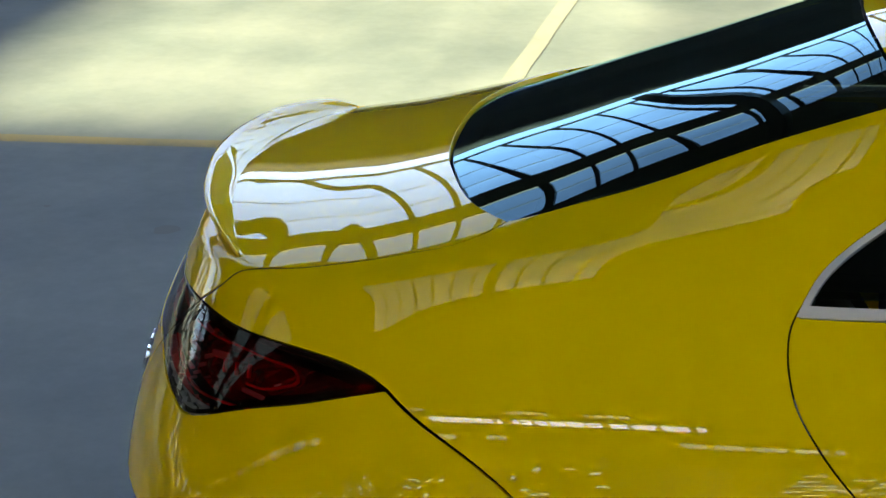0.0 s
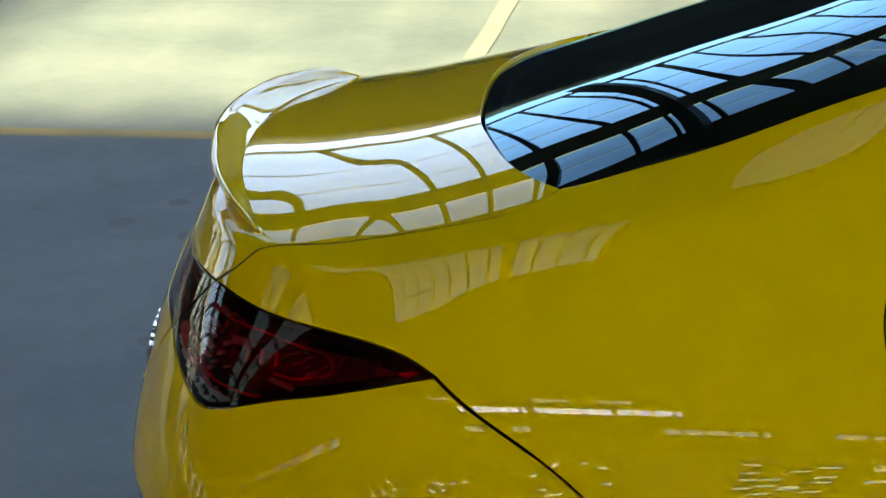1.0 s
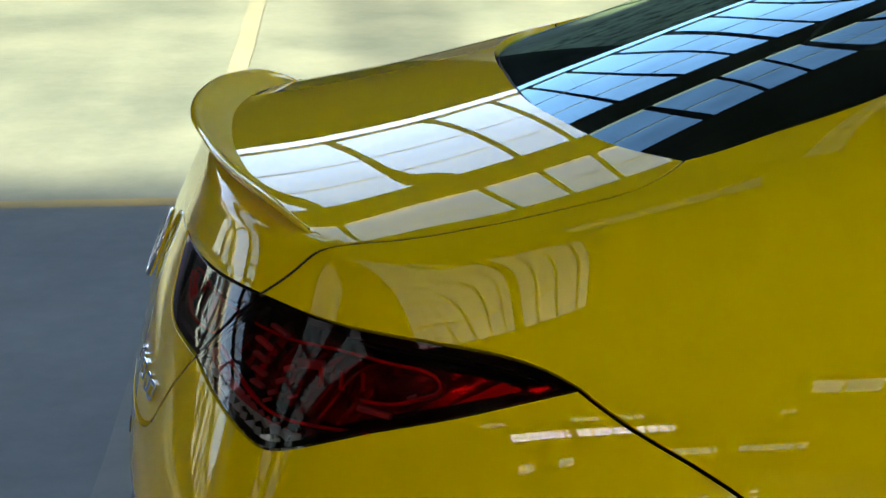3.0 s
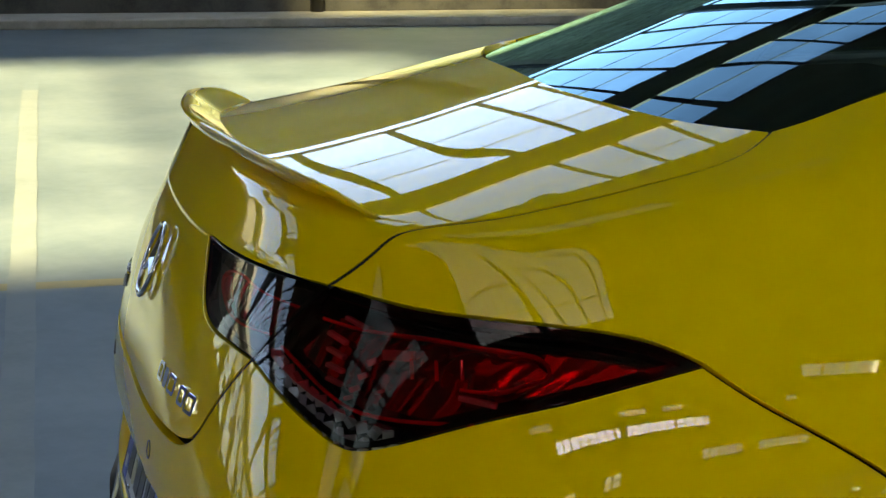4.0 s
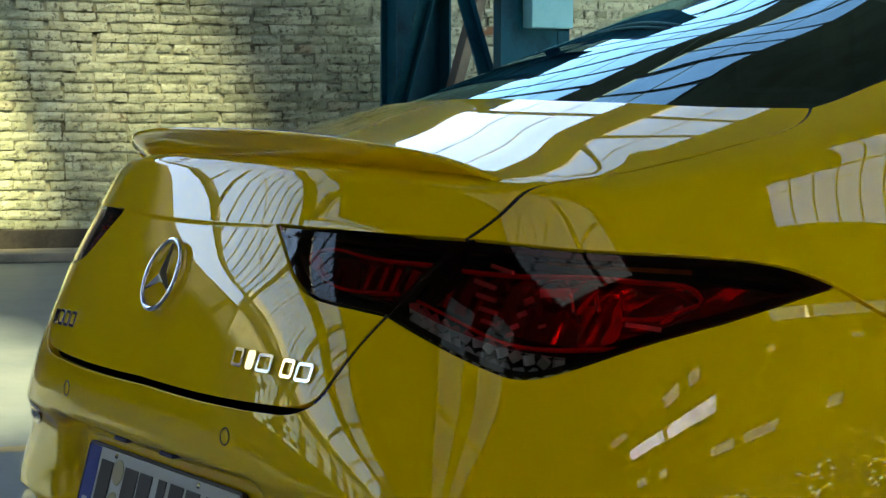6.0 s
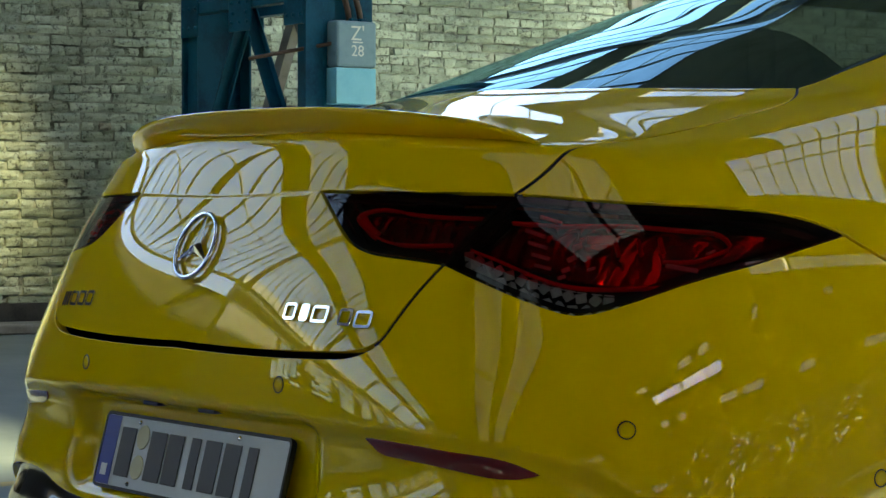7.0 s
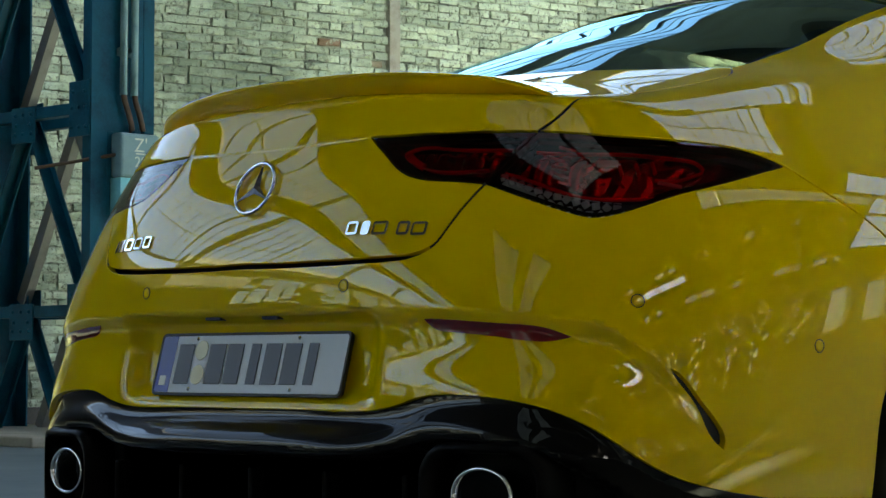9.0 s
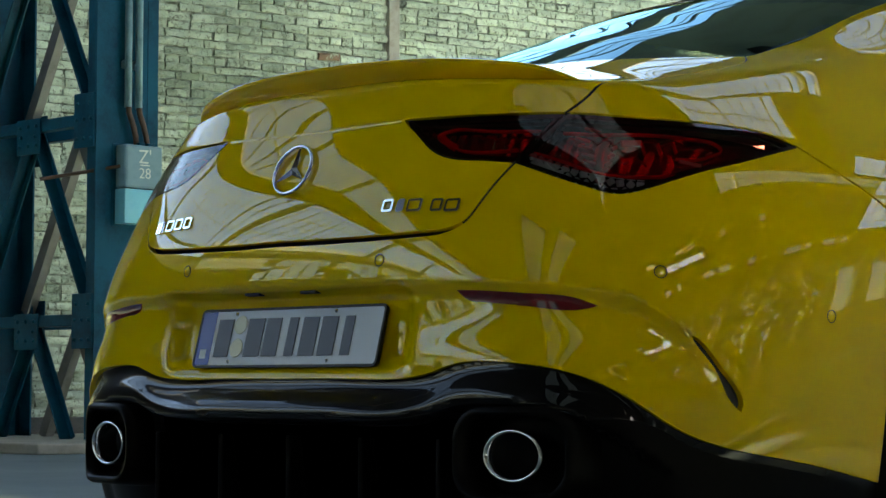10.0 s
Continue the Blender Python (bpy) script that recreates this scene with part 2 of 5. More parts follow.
# ---- the car's outer surface: sections blended into one smooth shell ----
def spline(xs, ys):
    """natural cubic spline through knots, straight beyond them"""
    xs, ys = np.array(xs, float), np.array(ys, float)
    n, h = len(xs), np.diff(xs)
    A, b = np.eye(n), np.zeros(n)
    for i in range(1, n - 1):
        A[i, i - 1:i + 2] = h[i - 1], 2 * (h[i - 1] + h[i]), h[i]
        b[i] = 6 * ((ys[i + 1] - ys[i]) / h[i] - (ys[i] - ys[i - 1]) / h[i - 1])
    m = np.linalg.solve(A, b)

    def exact(x):
        xc = np.clip(x, xs[0], xs[-1])
        i = np.clip(np.searchsorted(xs, xc) - 1, 0, n - 2)
        d, e, H = xs[i + 1] - xc, xc - xs[i], h[i]
        v = (m[i] * d**3 + m[i + 1] * e**3) / (6 * H) + (ys[i] / H - m[i] * H / 6) * d + (ys[i + 1] / H - m[i + 1] * H / 6) * e
        k0 = (ys[1] - ys[0]) / h[0] - h[0] * m[1] / 6
        k1 = (ys[-1] - ys[-2]) / h[-1] + h[-1] * m[-2] / 6
        return v + np.where(x < xs[0], (x - xs[0]) * k0, 0) + np.where(x > xs[-1], (x - xs[-1]) * k1, 0)
    a0, a1, cells = xs[0] - 3.0, xs[-1] + 3.0, 40000
    table = exact(np.linspace(a0, a1, cells + 1))
    scale = cells / (a1 - a0)

    def f(x):
        u = np.clip((np.asarray(x, float) - a0) * scale, 0, cells - 1e-6)
        i = u.astype(np.int64)
        lo = table[i]
        return lo + (table[i + 1] - lo) * (u - i)
    return f


def smax(a, b, r):
    return 0.5 * (a + b + np.sqrt((a - b)**2 + r * r))


def smin(a, b, r):
    return 0.5 * (a + b - np.sqrt((a - b)**2 + r * r))


def step(a, b, x):
    u = np.clip((np.asarray(x) - a) / (b - a), 0, 1)
    return u * u * u * (u * (6 * u - 15) + 10)


side_of = spline([.15, .35, .5, .65, .8, .9, 1.0, 1.1, 1.2], [.8442, .874, .8875, .8955, .8754, .8327, .7557, .6761, .5732])
plan_of = spline([.4, .62, .82, 1.0], [5.95, 4.4, 3.5, 3.6])
rear_of = spline([.15, .35, .5, .6, .7, .8, .88, .96, 1.06, 1.2], [.081, .032, .0225, .0205, .0225, .042, .0675, .103, .1485, .212])
nose_of = spline([.15, .35, .5, .65, .8, 1.0, 1.2], [4.60, 4.66, 4.68, 4.66, 4.56, 4.2, 3.6])
deck_of = spline([0, .25, .5, .75, 1.0, 1.3, 2.2, 3.0, 3.6, 4.2, 4.7], [1.0365, 1.0559, 1.1, 1.1469, 1.1726, 1.19, 1.12, 1.05, 1.0, .91, .74])
roof_of = spline([0, .25, .5, .75, 1.0, 1.3, 1.6, 2.0, 2.5, 2.9, 3.3, 3.7], [.55, .82, 1.0, 1.135, 1.27, 1.372, 1.43, 1.455, 1.44, 1.35, 1.15, .85])
cabin_of = spline([.5, .7, .95, 1.2, 1.6, 2.2, 3.0], [.4955, .5602, .6322, .683, .7286, .7461, .7372])


def shell(x, y, z):
    x = np.abs(x)
    p = np.clip(plan_of(z), 2.5, 7)
    back = np.clip(rear_of(z) + .0406 * x * x + 1.0 - y, 0, None)
    front = np.clip(y - (nose_of(z) - .14 * x * x - 1.1), 0, None) / 1.1
    s = ((np.maximum(back, front)**p + (x / np.maximum(side_of(z), .1))**p + 1e-9)**(1 / p) - 1) * .9
    d = z - (deck_of(y) - .14 * x * x)
    low = smax(s, d, .008 + .027 * step(.26, .46, y))
    g1 = z - (roof_of(y) - .20 * x * x)
    g2 = (x - (cabin_of(y) - .55 * (z - 1.1))) * .9
    g = smax(smax(smax(g1, g2, .06), .42 - y, .08), .84 - z, .06)
    return smin(low, g, .07)


ORIGIN = np.array([0, 1.75, .25])


def raw_lift(chart):
    """points of the plain shell from bearings (degrees round and up from inside the cabin), with their normals"""
    a, b = np.radians(np.asarray(chart, float)).T
    d = np.stack([np.sin(a) * np.cos(b), -np.cos(a) * np.cos(b), np.sin(b)], 1)
    rs = np.linspace(3.5, .5, 76)
    vals = np.stack([shell(*(ORIGIN + d * r).T) for r in rs])
    first = np.argmax(vals < 0, axis=0)
    hi, lo = rs[np.maximum(first - 1, 0)], rs[first]
    for _ in range(26):
        mid = (hi + lo) / 2
        within = shell(*(ORIGIN + d * mid[:, None]).T) < 0
        lo, hi = np.where(within, mid, lo), np.where(within, hi, mid)
    pts = ORIGIN + d * lo[:, None]
    h = 1e-3
    nrm = np.stack([shell(*(pts + h * e).T) - shell(*(pts - h * e).T) for e in np.eye(3)], 1)
    return pts, nrm / np.linalg.norm(nrm, axis=1)[:, None]


def along(line, q):
    """distance of chart points from a line, positive on its right-hand (lower) side"""
    best, sign = np.full(len(q), 1e9), np.ones(len(q))
    for a, b in zip(line, line[1:]):
        e = b - a
        u = np.clip(((q - a) @ e) / (e @ e), 0, 1)
        v = q - (a + u[:, None] * e)
        d = np.hypot(*v.T)
        near = d < best
        best, sign = np.where(near, d, best), np.where(near, np.sign(e[1] * v[:, 0] - e[0] * v[:, 1]), sign)
    return best * sign


LEDGE = np.array([(-3, 13.47), (0, 13.47), (5.6, 13.42), (11.2, 13.05), (16.3, 12.93), (21.4, 12.6), (24.0, 12.36), (25.6, 11.98), (26.85, 11.3), (28.35, 10.15), (29.55, 8.4), (30.85, 6.4), (31.1, 5.6)])


def relief(chart):
    """pressed detail of the tail: the recessed apron under the bumper's edge, the plate's pocket, the crease across the lid"""
    q = np.abs(chart) * np.array([1, 0]) + np.asarray(chart) * np.array([0, 1])
    th, ph = q.T
    s = along(LEDGE_LINE, q)
    low, fade = step(8.0, 11.5, ph), step(6.0, 8.2, ph)
    out = -.0145 * step(-.15, .95, s) * (.25 + .75 * low) * fade
    out -= .003 * step(-.1, .9, s) * (1 - step(1.0, 4.4, s)) * step(23, 28, th) * fade
    out -= .031 * (1 - step(9.6, 12.2, th)) * step(13.3, 12.5, ph) * step(7.7, 9.3, ph)
    out -= .0010 * (1 - step(16, 19.5, th)) * step(23.14, 22.98, ph) * step(19.0, 22.6, ph)
    return out


def lift(chart, offset=0.0):
    chart = np.asarray(chart, float)

    def at(c):
        p, n = raw_lift(c)
        return p + n * relief(c)[:, None], n
    pts, nrm = at(chart)
    h = .035
    probe = np.abs(relief(chart)) + np.abs(relief(chart + (0, .2))) + np.abs(relief(chart + (.2, 0))) + np.abs(relief(chart - (.2, 0)))
    k = np.where(probe > 1e-6)[0]
    if len(k):
        c = chart[k]
        n = np.cross(at(c + (h, 0))[0] - at(c - (h, 0))[0], at(c + (0, h))[0] - at(c - (0, h))[0])
        n /= np.linalg.norm(n, axis=1)[:, None]
        nrm[k] = n * np.sign((n * nrm[k]).sum(1))[:, None]
    return pts + nrm * offset, nrm


def curve(points, corners=(), gap=0.3):
    """a smooth line through chart points, broken at the given corner indices"""
    pts = np.array(points, float)
    cuts = sorted({0, len(pts) - 1, *corners})
    out = []
    for a, b in zip(cuts, cuts[1:]):
        seg = pts[a:b + 1]
        u = np.r_[0, np.cumsum(np.hypot(*np.diff(seg, axis=0).T))]
        n = max(2, int(u[-1] / gap))
        v = np.linspace(0, u[-1], n + 1)
        if len(seg) > 2:
            q = np.stack([spline(u, seg[:, 0])(v), spline(u, seg[:, 1])(v)], 1)
        else:
            q = np.stack([np.interp(v, u, seg[:, 0]), np.interp(v, u, seg[:, 1])], 1)
        out.append(q[:-1])
    out.append(pts[-1:])
    return np.concatenate(out)


def flip(c):
    return np.asarray(c)[::-1] * np.array([-1, 1])


def inside(poly, q):
    x, y = q[:, 0], q[:, 1]
    hit = np.zeros(len(q), bool)
    for (x0, y0), (x1, y1) in zip(poly, np.roll(poly, -1, axis=0)):
        hit ^= ((y0 > y) != (y1 > y)) & (x < (x1 - x0) * (y - y0) / (y1 - y0 + 1e-12) + x0)
    return hit


def shrink(poly, d):
    """moves a closed outline inwards"""
    e = np.roll(poly, -1, 0) - poly
    e /= np.linalg.norm(e, axis=1)[:, None] + 1e-12
    n = np.stack([-e[:, 1], e[:, 0]], 1)
    if (poly[:, 0] * np.roll(poly[:, 1], -1) - np.roll(poly[:, 0], -1) * poly[:, 1]).sum() < 0:
        n = -n
    m = n + np.roll(n, 1, 0)
    m /= np.maximum(.5, (m * m).sum(1) / 2)[:, None]
    return poly + m * d


def clean(loop):
    d = np.linalg.norm(loop - np.roll(loop, 1, 0), axis=1)
    return loop[d > 1e-4]


def panel(name, loop, mat, parent, holes=(), grid=0.8, gap=0.06, offset=0.0, depth=0.014, label="", to_shell=lift, folds=()):
    """a pressed panel of the shell inside a chart outline, with turned-in edges"""
    from mathutils.geometry import delaunay_2d_cdt
    loop = shrink(clean(np.asarray(loop)), gap)
    holes = [shrink(clean(np.asarray(h)), -gap) for h in holes]
    lo, hi = loop.min(0), loop.max(0)
    gx, gy = np.meshgrid(np.arange(lo[0], hi[0], grid), np.arange(lo[1], hi[1], grid * .87))
    gx = gx + (np.arange(gx.shape[0]) % 2)[:, None] * grid / 2
    q = np.stack([gx.ravel(), gy.ravel()], 1)
    q = q[inside(shrink(loop, grid * .4), q)]
    for h in holes:
        q = q[~inside(shrink(h, -grid * .4), q)]
    rims, edges, base = [loop, *holes], [], 0
    for r in rims:
        edges += [(base + i, base + (i + 1) % len(r)) for i in range(len(r))]
        base += len(r)
    for fold in folds:                                  # lines that the mesh must follow
        edges += [(base + i, base + i + 1) for i in range(len(fold) - 1)]
        base += len(fold)
        q = q[np.abs(along(fold, q)) > .12]
    flat = np.concatenate([*rims, *folds, q])
    co, _, faces, *_ = delaunay_2d_cdt([Vector(p) for p in flat], edges, [], 0, 1e-6)
    co = np.array([tuple(c) for c in co])
    tri = np.array([f for f in faces if len(f) == 3])
    mid = co[tri].mean(1)
    keep = inside(loop, mid)
    for h in holes:
        keep &= ~inside(h, mid)
    tri = tri[keep]
    pts, nrm = to_shell(co, offset)
    verts, normals, polys = list(pts), list(nrm), [tuple(t) for t in tri]
    # turned-in rims
    count = {}
    for t in polys:
        for a, b in ((t[0], t[1]), (t[1], t[2]), (t[2], t[0])):
            count[(a, b)] = 1
    rim = [(a, b) for a, b in count if (b, a) not in count]
    outward = {}
    for a, b in rim:
        o = np.cross(pts[b] - pts[a], nrm[a])
        outward[a] = outward.get(a, 0) + o
        outward[b] = outward.get(b, 0) + o
    rows = {}
    for v, o in outward.items():
        o = o / (np.linalg.norm(o) + 1e-12)
        ids = []
        for k, (dn, do, wn_) in enumerate(((0.0004, 0.0003, .7), (0.0012, 0.0005, .2), (depth, 0.0002, 0.0))):
            ids.append(len(verts))
            verts.append(pts[v] - nrm[v] * dn + o * do)
            normals.append(nrm[v] * wn_ + o * (1 - wn_))
        rows[v] = [v, *ids]
    for a, b in rim:
        for k in range(3):
            polys.append((rows[b][k], rows[a][k], rows[a][k + 1], rows[b][k + 1]))
    me = bpy.data.meshes.new(name)
    me.from_pydata([tuple(v) for v in verts], [], [tuple(int(i) for i in p) for p in polys])
    me.materials.append(mat)
    me.shade_smooth()
    ns = np.array(normals)
    ns /= np.linalg.norm(ns, axis=1)[:, None]
    me.normals_split_custom_set_from_vertices([tuple(n) for n in ns])
    ob = new(name, me)
    ob.parent = parent
    if label:
        tagged(ob, label)
    return ob


LEDGE_LINE = curve(LEDGE, gap=.5)


# ---- chart lines of the car's panel joints (right half; the left mirrors them) ----
LID_TOP = curve([(0, 36.22), (6, 36.05), (11, 35.84), (16, 35.75), (23, 35.55), (28.55, 35.92)])
LID_SIDE = curve([(28.55, 35.92), (29.0, 34.3), (28.6, 32.85), (27.62, 31.62), (26.2, 30.0), (24.8, 28.65), (23.4, 27.28), (22.1, 26.26),
                  (21.68, 25.83), (21.03, 24.57), (19.9, 23.12)])
LID_LAMP = curve([(19.9, 23.12), (17.6, 19.84)])
LID_LOW = curve([(17.6, 19.84), (16.55, 18.5), (15.6, 17.05), (15.1, 16.4), (14.2, 16.0), (12.6, 15.85), (6.6, 15.85), (0, 15.97)])
LAMP_IN_TOP = curve([(8.83, 23.1), (14, 22.95), (17, 22.98), (19.9, 23.12)])
LAMP_IN_LOW = curve([(17.6, 19.84), (15.4, 20.04), (13.5, 20.24), (12.15, 20.66), (11.1, 21.33), (10.1, 22.14), (8.83, 23.1)])
LAMP_TOP = curve([(19.9, 23.12), (21.8, 23.2), (23.9, 23.32), (26.2, 23.66), (29.6, 24.36), (31.45, 24.6), (32.4, 24.58), (33.8, 24.34)])
LAMP_LOW = curve([(33.8, 24.34), (32, 22.92), (30.2, 21.6), (28.2, 20.37), (25.5, 18.75), (24.6, 18.34), (23.8, 18.16), (22.6, 18.32), (20.9, 18.78), (17.6, 19.84)])
FENDER_GAP = curve([(33.8, 24.34), (35.8, 23.6), (38.0, 22.95), (39.85, 22.3), (41.6, 21.4), (45.3, 18.4)])
ARCH_BACK = curve([(45.3, 18.4), (43.0, 15.0), (41.0, 11.8), (40.0, 6.3), (39.5, 2.2)])
ARCH_TOP = curve([(45.3, 18.4), (47.2, 19.9), (51.6, 21.7), (57.2, 22.3), (60.5, 21.2), (63.3, 19.3)])
WINDOW_SIDE = curve([(28.55, 35.92), (29.4, 37.1), (30.3, 38.75), (32.5, 41.45), (35.4, 44.6), (38.4, 47.8), (41.9, 51.0), (45.9, 54.05), (48.9, 56.15), (52.5, 58.3)])
WINDOW_TOP = curve([(52.5, 58.3), (46, 60.2), (38.8, 61.85), (35, 62.8), (25.8, 64.6), (13.4, 66.05), (0, 66.65)])
DOOR_GAP = curve([(51.95, 40.16), (51.9, 38.8), (52.55, 36.83), (53.66, 35.0), (55.0, 33.3), (57.0, 31.48), (59.2, 29.72), (60.85, 28.5), (63.4, 25.8), (64.3, 23), (63.3, 19.3)])
APRON = curve([(39.5, 2.2), (33.4, 3.56), (29.0, 4.42), (26.6, 5.65), (24.9, 6.75), (23.05, 7.55), (20.15, 8.2), (16.95, 8.48), (14.65, 8.38), (13.05, 7.98), (11.3, 7.72), (6, 7.76), (0, 7.8)])


def both(*right):
    """a closed outline symmetric about the car's middle, from its right half ordered centre to centre"""
    r = np.concatenate(right)
    return clean(np.concatenate([r, flip(r)]))


# ---- the hall ----
LEAN = .15                                              # the brick wall runs slightly askew to the car
WALL_M = pose(-13.75, 1.7, 0, 0, 0, -math.degrees(math.atan(LEAN)))   # wall frame: y along the wall, x out into the hall


def wall_s(y):
    """distance along the wall for a plan y"""
    return (y - 1.7) * math.sqrt(1 + LEAN * LEAN)


floor = mesh_object("floor", [(-16, -46.4, 0), (15.4, -46.4, 0), (15.4, 46.4, 0), (-16, 46.4, 0)], [(0, 1, 2, 3)], CONCRETE)
tagged(floor, "grey cast concrete hall floor with stains", "floor", kind="structure")


def floor_line(name, x0, y0, x1, y1, mat, label, z0=.0012, askew=0.0):
    nx, ny = max(2, int((x1 - x0) / .25)), max(2, int((y1 - y0) / .25))
    vs = [(x0 + (x1 - x0) * i / nx, y0 + (y1 - y0) * j / ny, z0) for j in range(ny + 1) for i in range(nx + 1)]
    vs = [(x + (.006 * noise.noise((x * 3, y * 3, 1)) if x1 - x0 < 1 else 0), y + (.006 * noise.noise((x * 3, y * 3, 7)) if y1 - y0 < 1 else 0), z) for x, y, z in vs]
    vs = [(x, y + askew * x, z) for x, y, z in vs]
    fs = [(j * (nx + 1) + i, j * (nx + 1) + i + 1, (j + 1) * (nx + 1) + i + 1, (j + 1) * (nx + 1) + i) for j in range(ny) for i in range(nx)]
    return tagged(mesh_object(name, vs, fs, mat), label, "floor marking", kind="structure")


floor_line("floor_line", -4.17, -30, -4.06, 30, YELLOW_LINE, "worn yellow line painted on the concrete floor")
floor_line("floor_line", -9.5, -.225, -1.3, -.135, WHITE_LINE, "worn white line painted on the concrete floor", .0052, -.041)

# stains on the floor
STAIN = material("oil_stain", (0.075, 0.083, 0.08), 0.5)
for x, y, r in ((-2.95, -.85, .045), (-2.83, -.6, .04), (-3.18, -1.34, .012), (-1.84, -.48, .045), (-3.2, -.72, .035)):
    pts = [(x + r * 1.2 * math.cos(a) * (1 + .35 * noise.noise((x + math.cos(a), y + math.sin(a), 3))), y + r * math.sin(a) * (1 + .35 * noise.noise((x + math.cos(a), y + math.sin(a), 9))), .002) for a in np.linspace(0, 2 * math.pi, 28, endpoint=False)]
    tagged(mesh_object("floor_stain", pts, [tuple(range(28))], STAIN), "dark oil stain on the concrete", "floor stain", kind="structure")

# brick wall: backing, plinth, kerb; single bricks are laid last
S0, S1 = wall_s(-9), wall_s(20.5)
wall_west = box("wall_west", (-.45, wall_s(1.0), 0), (-.02, S1, 5.2), MORTAR, m=WALL_M)
# southwest stretch is coloured near-black to darken the reflections in the car
tagged(box("wall_southwest", (-.45, S0, 0), (-.02, wall_s(1.0), 5.2), DARK_WALL, m=WALL_M), "brick wall of the hall, near-black to keep reflections dark", "wall", kind="structure")
tagged(wall_west, "old brick wall with flaking white paint", "wall", kind="structure")
bm = bmesh.new()
add_box(bm, (-.02, S0, .07), (.035, S1, .215), WALL_M, .006)
tagged(part("baseboard", bm, PLINTH), "black painted plinth along the brick wall", "plinth", kind="structure")
bm = bmesh.new()
add_box(bm, (-.02, S0, 0), (.62, S1, .07), WALL_M, .012)
tagged(part("kerb", bm, CONCRETE_EDGE), "low worn concrete kerb along the wall", "kerb", kind="structure")
bm = bmesh.new()
add_box(bm, (-12.6, 6.1, 0), (-9.75, 8.9, .075), None, .012)
tagged(part("column_base", bm, CONCRETE_EDGE), "low concrete base under the steel column", "kerb", kind="structure")
bm = bmesh.new()
tube(bm, [WALL_M @ Vector((.07, wall_s(2.52), z)) for z in (.07, 1.5, 3, 5)], .055, 14)
tagged(part("downpipe", bm, PIPE_DARK, smooth=True), "dark cast-iron downpipe on the brick wall", "pipe")
bm = bmesh.new()
add_box(bm, (-.02, wall_s(2.58), .215), (.03, wall_s(2.70), 5.0), WALL_M, .006)
tagged(part("trim", bm, PLASTER), "cream plastered strip beside the pipe", "trim", kind="structure")
bm = bmesh.new()
add_box(bm, (-.02, wall_s(1.0), .215), (.012, wall_s(2.46), 2.3), WALL_M)
tagged(part("plastered_bay", bm, PLASTER), "whitewashed plaster bay of the wall", "wall", kind="structure")
bm = bmesh.new()
add_box(bm, (-.02, wall_s(11.76), .215), (.045, wall_s(11.88), 5.0), WALL_M, .004)
tagged(part("wall_post", bm, RUSTY), "rust-streaked grey steel strip up the wall", "steel strip")

# painted mark on the wall
bm = bmesh.new()
for a, b, c, d in ((3.10, .30, 3.135, .47), (3.24, .22, 3.28, .475), (3.10, .33, 3.27, .375), (3.23, .215, 3.285, .25)):
    add_box(bm, (.020, wall_s(a), b), (.026, wall_s(c), d), WALL_M, .002)
tagged(part("painted_mark", bm, GREEN_SPRAY), "green sprayed letter on the brick wall", "graffiti")

# barrel roof: strips of glazing between dark boarding, some added unseen to steer light
SPRING = 4.6


def arch(u):
    """cross-section of the roof, u from -1 (west) to 1 (east)"""
    return u * 15.0, SPRING + 6.4 * math.sqrt(max(0.0, 1 - (abs(u) * .985)**2.2))


def strip_of(slope):
    """u at which the roof is met from the car at a rise of slope to one, westwards"""
    lo, hi = -.999, -.05
    for _ in range(40):
        m = (lo + hi) / 2
        x, z = arch(m)
        if (z - 1.1) / (.3 - x) > slope:
            hi = m
        else:
            lo = m
    return (lo + hi) / 2


EDGES = [strip_of(s) for s in (.30, .53, .60, .77)]
Y0, Y1 = -46, 46
WHOLE = [(Y0, Y1)]
glint_rng = random.Random(11)
EAST = [(y, y + glint_rng.uniform(.5, 1.35)) for y in np.arange(Y0 + 1.6, Y1 - 3, 1.64) if glint_rng.random() < .7 and not 13.5 < y < 46]
GLINTS = [(y, y + glint_rng.uniform(.25, 1.2)) for y in np.arange(-6.0, 13.0, 1.64) if glint_rng.random() < .75]
